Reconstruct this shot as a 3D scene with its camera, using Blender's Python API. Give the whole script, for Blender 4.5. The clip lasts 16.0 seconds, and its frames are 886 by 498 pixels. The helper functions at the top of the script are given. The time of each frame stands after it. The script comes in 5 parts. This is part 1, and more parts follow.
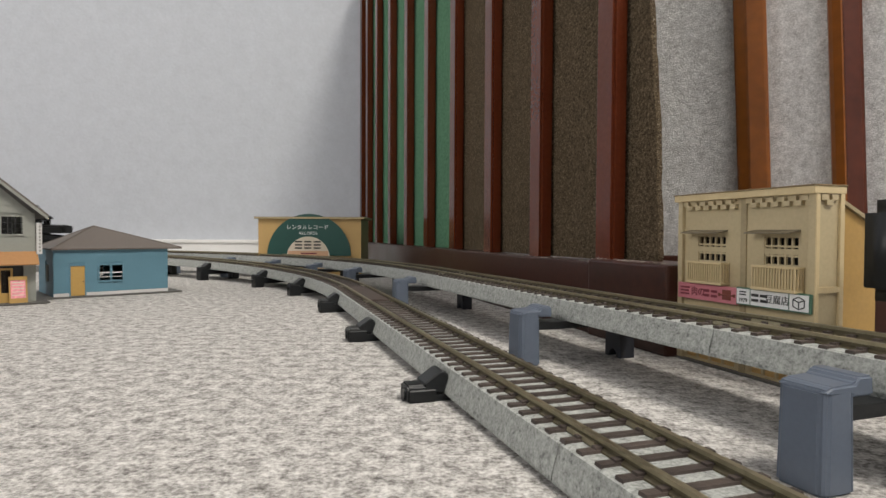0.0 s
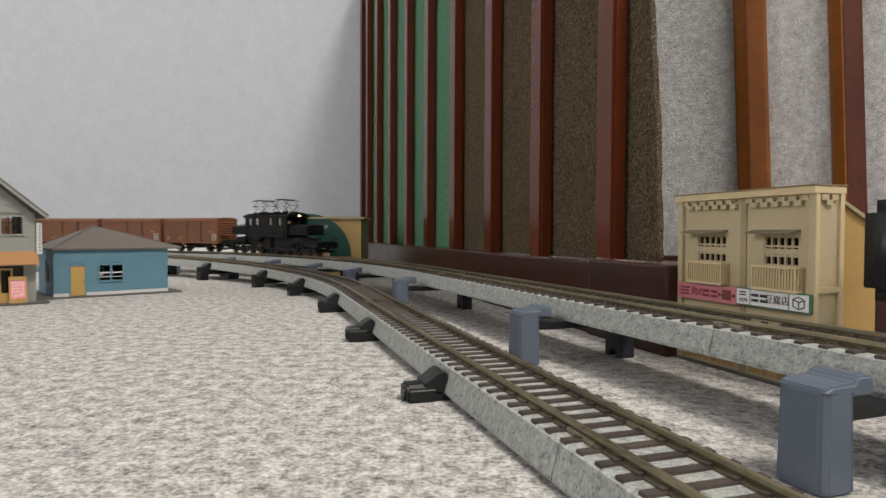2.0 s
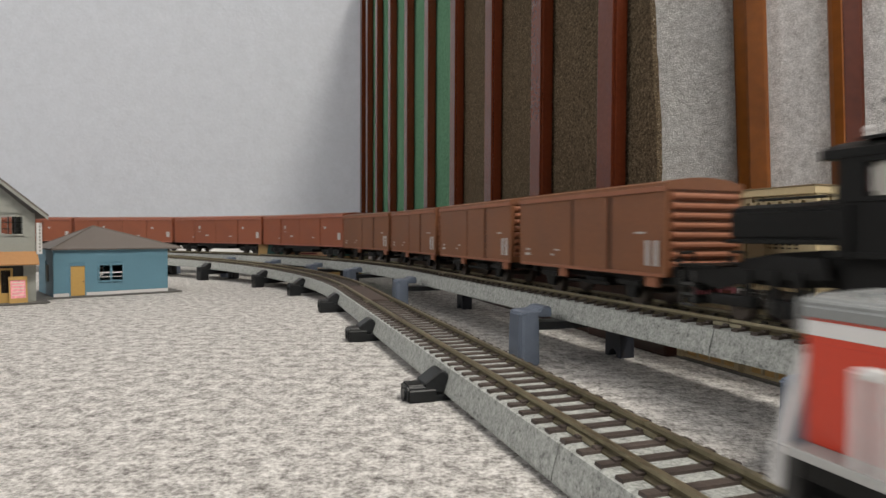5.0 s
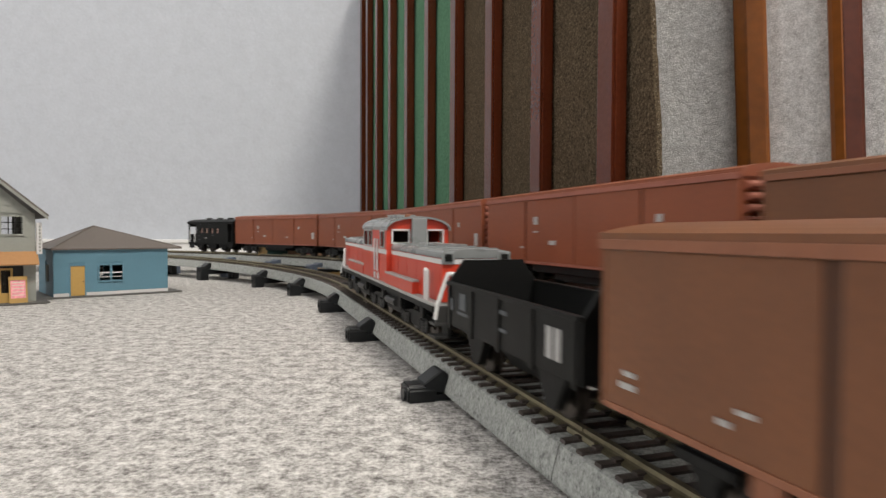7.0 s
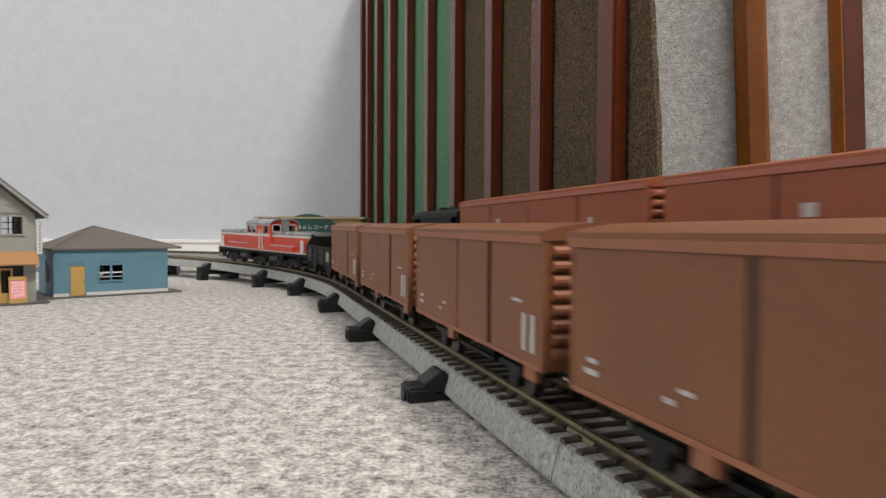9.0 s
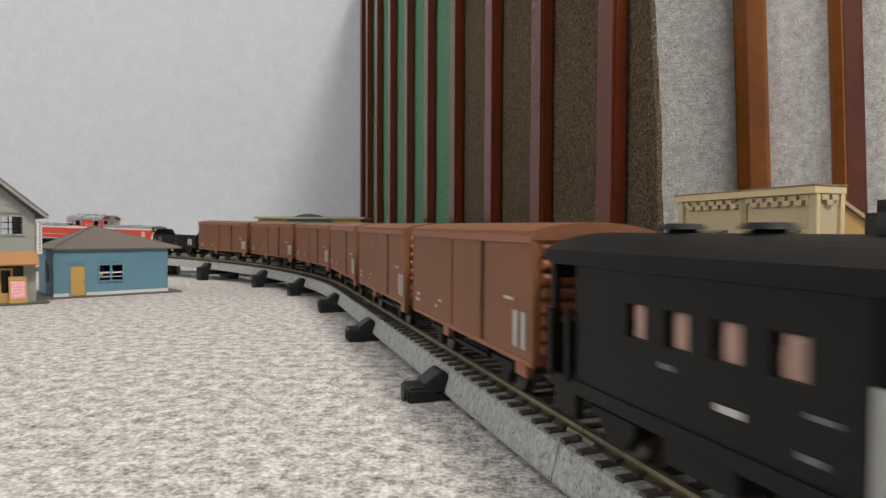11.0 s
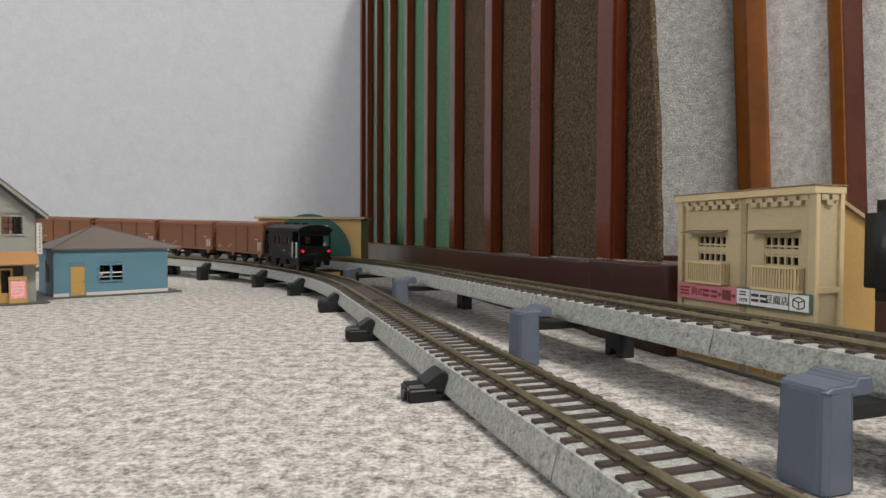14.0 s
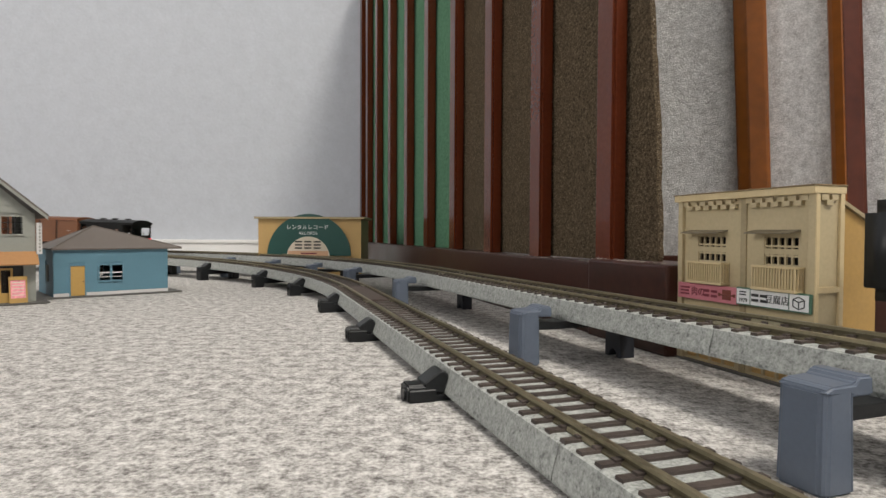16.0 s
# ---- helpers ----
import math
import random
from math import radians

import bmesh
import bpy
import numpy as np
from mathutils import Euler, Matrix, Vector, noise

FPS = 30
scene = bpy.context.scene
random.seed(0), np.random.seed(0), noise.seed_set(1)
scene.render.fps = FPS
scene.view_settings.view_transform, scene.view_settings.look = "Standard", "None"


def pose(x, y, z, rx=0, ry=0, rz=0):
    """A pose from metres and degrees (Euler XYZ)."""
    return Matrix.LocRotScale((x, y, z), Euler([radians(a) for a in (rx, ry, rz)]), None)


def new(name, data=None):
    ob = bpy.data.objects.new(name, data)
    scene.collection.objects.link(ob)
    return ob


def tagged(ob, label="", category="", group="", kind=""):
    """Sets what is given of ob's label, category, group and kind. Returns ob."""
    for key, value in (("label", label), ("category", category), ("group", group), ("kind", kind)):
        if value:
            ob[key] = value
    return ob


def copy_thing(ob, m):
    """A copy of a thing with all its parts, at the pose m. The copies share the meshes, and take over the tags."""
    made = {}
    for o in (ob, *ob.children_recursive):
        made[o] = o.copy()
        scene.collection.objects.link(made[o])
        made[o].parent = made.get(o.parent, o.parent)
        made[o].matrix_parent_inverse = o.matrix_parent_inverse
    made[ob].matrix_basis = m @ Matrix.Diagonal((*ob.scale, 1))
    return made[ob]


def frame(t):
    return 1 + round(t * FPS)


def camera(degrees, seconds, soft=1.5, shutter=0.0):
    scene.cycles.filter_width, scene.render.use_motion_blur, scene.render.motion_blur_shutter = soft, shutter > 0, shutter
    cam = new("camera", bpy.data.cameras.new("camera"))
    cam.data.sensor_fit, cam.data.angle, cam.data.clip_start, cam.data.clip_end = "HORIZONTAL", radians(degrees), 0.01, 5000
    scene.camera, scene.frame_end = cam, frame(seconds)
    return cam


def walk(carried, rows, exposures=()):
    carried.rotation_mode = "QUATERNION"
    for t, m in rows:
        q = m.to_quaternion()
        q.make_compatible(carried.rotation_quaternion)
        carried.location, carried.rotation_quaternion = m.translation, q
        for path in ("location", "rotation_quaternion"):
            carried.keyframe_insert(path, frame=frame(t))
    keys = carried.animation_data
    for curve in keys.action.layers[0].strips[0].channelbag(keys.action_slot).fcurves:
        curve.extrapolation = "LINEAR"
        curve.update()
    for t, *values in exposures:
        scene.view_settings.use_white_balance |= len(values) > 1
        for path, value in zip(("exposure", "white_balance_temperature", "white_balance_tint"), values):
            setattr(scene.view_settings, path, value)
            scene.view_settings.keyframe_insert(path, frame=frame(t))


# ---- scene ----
MM = 0.001
EYE_H = 31.48          # lens above the carpet, mm
cam = camera(71.58, 16.0, soft=1.5, shutter=0.5)
STAND = pose(0, 0, EYE_H * MM, 90 - 1.49, 0, 0) @ pose(0, 0, 0, 0, 0, 0.247)
walk(cam, [(0.0, STAND), (16.0, STAND)], exposures=[(0.0, 0.0), (4.5, 0.0), (6.5, 0.1), (9.5, 0.13), (11.5, 0.12), (13.0, 0.04), (16.0, 0.04)])

# ---- light: ceiling panels of a room, plus an added left fill ----
scene.view_settings.exposure = 0.0
world = bpy.data.worlds.new("room_air")
scene.world = world
world.use_nodes = True
world.node_tree.nodes["Background"].inputs[0].default_value = (0.8, 0.85, 0.9, 1)
world.node_tree.nodes["Background"].inputs[1].default_value = 0.02
PANELS = [(1.0, -0.85, 65.0), (0.3, -1.7, 11.0)]
LEFT_FILL_POWER = 19.0


def area_lamp(x, y, z, sx, sy, power):
    data = bpy.data.lights.new("panel_light", "AREA")
    data.shape, data.size, data.size_y, data.energy = "RECTANGLE", sx, sy, power
    data.color = (1.0, 0.945, 0.85)
    ob = new("panel_light", data)
    ob.matrix_basis = pose(x, y, z)
    return ob


for px, py, power in PANELS:
    area_lamp(px, py, 2.32, 0.6, 0.6, power)
# added fill from the left, brightens faces turned that way
left_fill = area_lamp(-2.02, -0.75, 1.05, 0.9, 1.1, LEFT_FILL_POWER)
left_fill.name = "window_daylight"
left_fill.data.color = (1.0, 0.97, 0.92)
left_fill.matrix_basis = pose(-2.02, -0.75, 1.05, 0, -90, 0)


# ---- materials ----
def material(name, base, rough=0.6, metal=0.0, var=0.25, fine=900.0, coarse=60.0, bump=0.15, spec=0.5, tint=None, coat=0.0, island=0.0):
    """Paint or plastic with grain (fine) and broad stains (coarse); scales are per metre."""
    m = bpy.data.materials.new(name)
    m.use_nodes = True
    nt = m.node_tree
    bs = nt.nodes["Principled BSDF"]
    tc = nt.nodes.new("ShaderNodeTexCoord")
    n1 = nt.nodes.new("ShaderNodeTexNoise")
    n1.inputs["Scale"].default_value, n1.inputs["Detail"].default_value = fine, 4
    n2 = nt.nodes.new("ShaderNodeTexNoise")
    n2.inputs["Scale"].default_value, n2.inputs["Detail"].default_value = coarse, 5
    nt.links.new(tc.outputs["Object"], n1.inputs["Vector"])
    nt.links.new(tc.outputs["Object"], n2.inputs["Vector"])
    add = nt.nodes.new("ShaderNodeMath")
    add.operation = "MULTIPLY_ADD"
    add.inputs[1].default_value = 0.45
    nt.links.new(n1.outputs["Fac"], add.inputs[0])
    half = nt.nodes.new("ShaderNodeMath")
    half.operation = "MULTIPLY"
    half.inputs[1].default_value = 0.55
    nt.links.new(n2.outputs["Fac"], half.inputs[0])
    nt.links.new(half.outputs[0], add.inputs[2])
    ramp = nt.nodes.new("ShaderNodeValToRGB")
    lo, hi = [c * (1 - var) for c in base], [min(1, c * (1 + var)) for c in base]
    if tint:
        lo = list(tint)
    ramp.color_ramp.elements[0].position, ramp.color_ramp.elements[1].position = 0.32, 0.68
    ramp.color_ramp.elements[0].color, ramp.color_ramp.elements[1].color = (*lo, 1), (*hi, 1)
    nt.links.new(add.outputs[0], ramp.inputs[0])
    out = ramp.outputs[0]
    if island:
        oi = nt.nodes.new("ShaderNodeObjectInfo")
        mr = nt.nodes.new("ShaderNodeMapRange")
        mr.inputs[3].default_value, mr.inputs[4].default_value = 1 - island, 1 + island
        nt.links.new(oi.outputs["Random"], mr.inputs[0])
        hs = nt.nodes.new("ShaderNodeHueSaturation")
        nt.links.new(mr.outputs[0], hs.inputs["Value"])
        nt.links.new(out, hs.inputs["Color"])
        out = hs.outputs[0]
    nt.links.new(out, bs.inputs["Base Color"])
    bs.inputs["Metallic"].default_value = metal
    bs.inputs["Specular IOR Level"].default_value = spec
    if coat:
        bs.inputs["Coat Weight"].default_value, bs.inputs["Coat Roughness"].default_value = coat, 0.12
    rr = nt.nodes.new("ShaderNodeMapRange")
    rr.inputs[3].default_value, rr.inputs[4].default_value = max(0.03, rough - 0.1), min(1, rough + 0.1)
    nt.links.new(n2.outputs["Fac"], rr.inputs[0])
    nt.links.new(rr.outputs[0], bs.inputs["Roughness"])
    if bump:
        bp = nt.nodes.new("ShaderNodeBump")
        bp.inputs["Strength"].default_value, bp.inputs["Distance"].default_value = bump, 0.0006
        nt.links.new(add.outputs[0], bp.inputs["Height"])
        nt.links.new(bp.outputs[0], bs.inputs["Normal"])
    return m


def glowing(name, col, power):
    m = bpy.data.materials.new(name)
    m.use_nodes = True
    b = m.node_tree.nodes["Principled BSDF"]
    b.inputs["Base Color"].default_value = (*col, 1)
    b.inputs["Emission Color"].default_value = (*col, 1)
    b.inputs["Emission Strength"].default_value = power
    return m


def speckled(name, stops, scale1, scale2, bump, rough=0.95, spec=0.1, mix=0.5, stretch=(1, 1, 1), dist=0.001):
    """Felt, carpet and ballast: colours picked through two sizes of noise."""
    m = bpy.data.materials.new(name)
    m.use_nodes = True
    nt = m.node_tree
    bs = nt.nodes["Principled BSDF"]
    tc = nt.nodes.new("ShaderNodeTexCoord")
    mp = nt.nodes.new("ShaderNodeMapping")
    mp.inputs["Scale"].default_value = stretch
    nt.links.new(tc.outputs["Object"], mp.inputs["Vector"])
    ns = []
    for sc, det in ((scale1, 6), (scale2, 3)):
        n = nt.nodes.new("ShaderNodeTexNoise")
        n.inputs["Scale"].default_value, n.inputs["Detail"].default_value, n.inputs["Roughness"].default_value = sc, det, 0.65
        nt.links.new(mp.outputs[0], n.inputs["Vector"])
        ns.append(n)
    mx = nt.nodes.new("ShaderNodeMix")
    mx.inputs["Factor"].default_value = mix
    nt.links.new(ns[0].outputs["Fac"], mx.inputs["A"])
    nt.links.new(ns[1].outputs["Fac"], mx.inputs["B"])
    ramp = nt.nodes.new("ShaderNodeValToRGB")
    els = ramp.color_ramp.elements
    els[0].position, els[0].color = stops[0][0], (*stops[0][1], 1)
    els[1].position, els[1].color = stops[-1][0], (*stops[-1][1], 1)
    for p, c in stops[1:-1]:
        e = els.new(p)
        e.color = (*c, 1)
    nt.links.new(mx.outputs["Result"], ramp.inputs[0])
    nt.links.new(ramp.outputs[0], bs.inputs["Base Color"])
    bs.inputs["Roughness"].default_value = rough
    bs.inputs["Specular IOR Level"].default_value = spec
    bp = nt.nodes.new("ShaderNodeBump")
    bp.inputs["Strength"].default_value, bp.inputs["Distance"].default_value = bump, dist
    nt.links.new(mx.outputs["Result"], bp.inputs["Height"])
    nt.links.new(bp.outputs[0], bs.inputs["Normal"])
    return m


def g3(v, warm=0.0):
    return (v * (1 + warm), v, v * (1 - warm))


CARPET = speckled("carpet", [(0.36, g3(0.12, 0.07)), (0.445, g3(0.28, 0.05)), (0.53, g3(0.49, 0.04)), (0.61, g3(0.68, 0.035))], 330, 1250, 1.0, mix=0.46, dist=0.0012)
WALLPAPER = material("wallpaper", (0.505, 0.525, 0.57), 0.8, var=0.055, fine=380, coarse=75, bump=0.7, spec=0.2)
SKIRTING = material("skirting", g3(0.75, 0.02), 0.5, var=0.03, bump=0.03)
CEILING = material("ceiling_board", g3(0.8), 0.9, var=0.03)
WOOD_RED = material("stained_wood", (0.10, 0.022, 0.0085), 0.22, var=0.18, fine=700, coarse=25, bump=0.03, spec=0.3, coat=0.15)
WOOD_DARK = material("stained_wood_dark", (0.040, 0.013, 0.0085), 0.33, var=0.35, fine=500, coarse=40, bump=0.05, spec=0.35, coat=0.1)
WOOD_ORANGE = material("varnished_wood", (0.19, 0.060, 0.0085), 0.34, var=0.25, fine=300, coarse=30, bump=0.04, spec=0.3, coat=0.12)
# darker red paints the dim reflection on one face of a post
WOOD_DIM_FACE = material("dim_reflection_wood", (0.085, 0.021, 0.010), 0.36, var=0.25, fine=300, coarse=30, bump=0.04, spec=0.35, coat=0.12)
FELT_GREEN = speckled("green_felt", [(0.35, (0.055, 0.145, 0.085)), (0.6, (0.14, 0.28, 0.175))], 500, 2200, 0.8)
FELT_BROWN = speckled("brown_felt", [(0.37, (0.022, 0.0145, 0.009)), (0.5, (0.095, 0.069, 0.043)), (0.66, (0.29, 0.23, 0.15))], 1300, 3600, 1.0)
FELT_GREY = speckled("grey_felt", [(0.34, g3(0.36, 0.02)), (0.5, g3(0.60, 0.01)), (0.62, g3(0.80, 0.01))], 420, 1800, 1.0)
BALLAST = speckled("ballast_plastic", [(0.37, (0.135, 0.14, 0.135)), (0.45, (0.255, 0.265, 0.25)), (0.62, (0.41, 0.42, 0.40))], 750, 2200, 0.25, rough=0.8, spec=0.3, dist=0.0005)
SLEEPER = material("sleeper_plastic", (0.055, 0.042, 0.036), 0.55, var=0.3, fine=2000, coarse=300, island=0.2)
RAIL = material("rail_metal", (0.31, 0.275, 0.185), 0.36, metal=0.8, var=0.25, fine=900, coarse=120, bump=0.03)
RAIL_WEB = material("rail_web", (0.13, 0.11, 0.068), 0.45, metal=0.6, var=0.3)
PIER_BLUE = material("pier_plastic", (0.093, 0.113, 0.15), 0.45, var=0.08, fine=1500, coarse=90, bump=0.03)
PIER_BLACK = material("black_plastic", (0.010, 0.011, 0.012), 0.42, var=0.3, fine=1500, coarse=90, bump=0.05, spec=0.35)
# pier blue darkened: shade under the track painted into the rear legs
PIER_SHADED = material("shaded_pier_plastic", (0.022, 0.025, 0.034), 0.45, var=0.15, fine=1500, coarse=90, bump=0.03)
PLATE_BROWN = material("brown_plate", (0.06, 0.042, 0.035), 0.55, var=0.3, fine=1500, coarse=250)


# ---- building helpers (all sizes in mm) ----
def box(bm, x0, x1, y0, y1, z0, z1, bevel=0.0):
    r = bmesh.ops.create_cube(bm, size=1)
    vs = r["verts"]
    for v in vs:
        v.co = ((x0 + x1) / 2 + v.co.x * (x1 - x0), (y0 + y1) / 2 + v.co.y * (y1 - y0), (z0 + z1) / 2 + v.co.z * (z1 - z0))
    if bevel:
        es = list({e for v in vs for e in v.link_edges})
        bmesh.ops.bevel(bm, geom=es, offset=bevel, segments=2, profile=0.6, affect="EDGES")
    return vs


def prism(bm, poly, axis, a, b):
    """A polygon of (u, v), pushed from a to b along an axis: x (u=y, v=z), y (u=x, v=z) or z (u=x, v=y)."""
    def at(u, v, w):
        return {"x": (w, u, v), "y": (u, w, v), "z": (u, v, w)}[axis]
    va = [bm.verts.new(at(u, v, a)) for u, v in poly]
    vb = [bm.verts.new(at(u, v, b)) for u, v in poly]
    n = len(poly)
    fs = [bm.faces.new(va), bm.faces.new(vb[::-1])]
    fs += [bm.faces.new((va[i], vb[i], vb[(i + 1) % n], va[(i + 1) % n])) for i in range(n)]
    bmesh.ops.recalc_face_normals(bm, faces=fs)
    return fs


def rod(bm, p, q, r, seg=8, r2=None):
    p, q = Vector(p), Vector(q)
    m = Matrix.Translation((p + q) / 2) @ (q - p).to_track_quat("Z", "Y").to_matrix().to_4x4()
    bmesh.ops.create_cone(bm, cap_ends=True, segments=seg, radius1=r, radius2=r if r2 is None else r2, depth=(q - p).length, matrix=m)


def ball(bm, c, r, seg=10):
    bmesh.ops.create_uvsphere(bm, u_segments=seg, v_segments=seg // 2 + 1, radius=r, matrix=Matrix.Translation(c))


def mesh_of(name, bm, mat, smooth=False):
    for v in bm.verts:
        v.co *= MM
    me = bpy.data.meshes.new(name)
    bm.to_mesh(me)
    bm.free()
    me.materials.append(mat)
    if smooth:
        for p in me.polygons:
            p.use_smooth = True
    return me


def part(name, bm, mat, parent=None, label="", smooth=False, at=None):
    ob = new(name, mesh_of(name, bm, mat, smooth))
    if parent:
        ob.parent = parent
    if at is not None:
        ob.matrix_basis = at
    if label:
        tagged(ob, label)
    return ob


def share(name, mesh, parent, at=None):
    ob = new(name, mesh)
    ob.parent = parent
    if at is not None:
        ob.matrix_basis = at
    return ob


def thing(name, x, y, z, rz=0, label="", category="", group="", kind=""):
    ob = new(name)
    ob.matrix_basis = pose(x * MM, y * MM, z * MM, 0, 0, rz)
    ob.empty_display_size = 0.01
    return tagged(ob, label, category, group, kind)


def mpose(x, y, z, rx=0, ry=0, rz=0):
    return pose(x * MM, y * MM, z * MM, rx, ry, rz)


def B(*args, **kw):
    """A bmesh with one box."""
    bm = bmesh.new()
    box(bm, *args, **kw)
    return bm


def writing(text, size, mat, parent, at, name="lettering", extrude=0.05):
    """Flat letters of the built-in font, size in mm, centred."""
    cu = bpy.data.curves.new(name, "FONT")
    cu.body, cu.size, cu.align_x, cu.align_y, cu.extrude = text, size * MM, "CENTER", "CENTER", extrude * MM
    cu.materials.append(mat)
    ob = new(name, cu)
    ob.parent = parent
    ob.matrix_basis = at
    return ob


# ---- the two lines ----
class Line:
    """A straight, a left-hand curve, then a straight; s runs away from the camera, all in mm."""

    def __init__(self, x0, y0, th, straight, radius, zs):
        self.x0, self.y0, self.th, self.l, self.r, self.zs = x0, y0, th, straight, radius, zs

    def at(self, s, off=0.0):
        th, l, r = self.th, self.l, self.r
        if s < l:
            x, y, h = self.x0 - s * math.sin(th), self.y0 + s * math.cos(th), th
        else:
            xl, yl = self.x0 - l * math.sin(th), self.y0 + l * math.cos(th)
            cx, cy = xl - r * math.cos(th), yl - r * math.sin(th)
            top = math.pi / 2 - th
            a = min((s - l) / r, top)
            ex = max(0.0, s - l - top * r)
            x, y, h = cx + r * math.cos(th + a) - ex, cy + r * math.sin(th + a), th + a
        return x + off * math.cos(h), y + off * math.sin(h), h

    def z(self, s):
        u = s / 500.0
        c0, c1, c2 = self.zs
        if s < 0:
            return EYE_H + c0
        return EYE_H + c0 + c1 * u + c2 * (u * u if u < 1 else 2 * u - 1)


LOWER = Line(28.56, 58.94, 0.3177, 199.3, 343.0, (-24.57, 5.085, 3.567))
UPPER = Line(139.0, -115.5, 0.3582, 406.6, 393.8, (-13.67, -3.28, 1.841))


def on_line(line, s, half):
    """The pose of a vehicle whose trucks stand at s - half and s + half; local x points along rising s, y to the open floor, z up."""
    xa, ya, _ = line.at(s - half)
    xb, yb, _ = line.at(s + half)
    za, zb = line.z(s - half), line.z(s + half)
    d = Vector((xb - xa, yb - ya, zb - za)).normalized()
    y = Vector((0, 0, 1)).cross(d).normalized()
    up = d.cross(y)
    c = Vector(((xa + xb) / 2, (ya + yb) / 2, (za + zb) / 2)) * MM
    m = Matrix((d, y, up)).transposed().to_4x4()
    m.translation = c
    return m


# ---- the room ----
X0, X1, Y0, Y1, ZC = -2000.0, 2600.0, -2350.0, 625.0, 2360.0
tagged(part("floor", B(X0 - 60, X1 + 60, Y0 - 60, Y1 + 60, -40, 0), CARPET), "light grey mottled needle-felt carpet floor", "floor", kind="structure")
tagged(part("wall_north", B(X0 - 60, X1 + 60, Y1, Y1 + 60, 0, ZC), WALLPAPER), "pale grey embossed wallpaper wall", "wall", kind="structure")
tagged(part("wall_south", B(X0 - 60, X1 + 60, Y0 - 60, Y0, 0, ZC), WALLPAPER), "pale grey embossed wallpaper wall", "wall", kind="structure")
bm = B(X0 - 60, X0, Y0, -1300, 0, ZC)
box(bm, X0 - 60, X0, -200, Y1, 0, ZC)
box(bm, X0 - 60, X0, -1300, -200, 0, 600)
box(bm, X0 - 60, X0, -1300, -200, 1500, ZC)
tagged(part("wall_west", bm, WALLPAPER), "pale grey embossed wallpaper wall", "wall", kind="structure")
tagged(part("wall_east", B(X1, X1 + 60, Y0, Y1, 0, ZC), WALLPAPER), "pale grey embossed wallpaper wall", "wall", kind="structure")
tagged(part("ceiling", B(X0 - 60, X1 + 60, Y0 - 60, Y1 + 60, ZC, ZC + 40), CEILING), "white painted ceiling", "ceiling", kind="structure")
bm = B(X0, -60, Y1 - 7, Y1 - 0.2, 0, 20.6)
box(bm, X0, -60, Y1 - 8.5, Y1 - 0.2, 20.6, 23.8, bevel=0.5)
tagged(part("baseboard", bm, SKIRTING), "white painted skirting board along the wall", "baseboard", kind="structure")
# unseen window, added as an opening for the left fill lamp
win = thing("window_1", X0 - 30, -750, 600, 0, "unseen white-framed window added to hold the left fill light", "window", kind="structure")
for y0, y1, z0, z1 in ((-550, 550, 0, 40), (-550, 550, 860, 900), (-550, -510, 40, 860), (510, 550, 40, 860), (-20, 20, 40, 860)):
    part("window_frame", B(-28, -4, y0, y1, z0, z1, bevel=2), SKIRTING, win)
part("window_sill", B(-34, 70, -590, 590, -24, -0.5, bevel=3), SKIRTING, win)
for px, py, power in PANELS:
    t = thing("ceiling_light", px * 1000, py * 1000, ZC, 0, "flat white ceiling light panel", "light", "ceiling lights")
    part("frame", B(-320, 320, -320, 320, -26, 0, bevel=4), SKIRTING, t)
    part("diffuser", B(-300, 300, -300, 300, -30, -26.5), glowing("diffuser", (1, 0.97, 0.93), 3.0), t)


# ---- slatted wooden screen with felt behind it ----
RACK_RZ = 90 + math.degrees(math.atan2(0.303, 0.953))
# local x runs along the screen away from the camera, local y towards the track, z up
rack = thing("slatted_screen", 58.0, 157.0, 0, RACK_RZ, "dark red-brown stained wooden slatted screen against the wall", "screen")
SCREEN_H = 274.0
SLATS = (29.9, 77.9, 126.6, 178.5, 230.0, 281.0, 333.0, 384.0, 428.0, 459.0)
bm = B(37.5, 476, -13, 0, 0, 22.6, bevel=0.5)
part("bottom_rail", bm, WOOD_DARK, rack)
# unseen board, added to keep lamp light off the wall behind
part("backing_board", B(150, 490, -20, -16.5, 0, SCREEN_H + 9), WOOD_DARK, rack, "unseen board added to block light passing behind the screen")
part("corner_foot", B(-1.0, 37.0, -16, 1.6, 0, 23.6, bevel=0.8), WOOD_DARK, rack, "near-black wooden foot block")
part("top_rail", B(-1, 476, -13, 0, SCREEN_H, SCREEN_H + 9, bevel=1), WOOD_DARK, rack)
bm = bmesh.new()
box(bm, 0, 9.8, -5.2, 0, 0, SCREEN_H - 22.7)
bmesh.ops.bevel(bm, geom=[e for e in bm.edges if abs(e.verts[0].co.z - e.verts[1].co.z) > 1], offset=0.9, segments=4, affect="EDGES")
slat_mesh = mesh_of("slat", bm, WOOD_RED)
rnd = random.Random(4)
for d in SLATS:
    share("slat", slat_mesh, rack, mpose(d, -2.2, 22.7, 0, rnd.uniform(-0.15, 0.15), 0))


LINT = material("lint", g3(0.5, 0.1), 0.95, var=0.2, bump=0)
rnd = random.Random(11)
bm = bmesh.new()
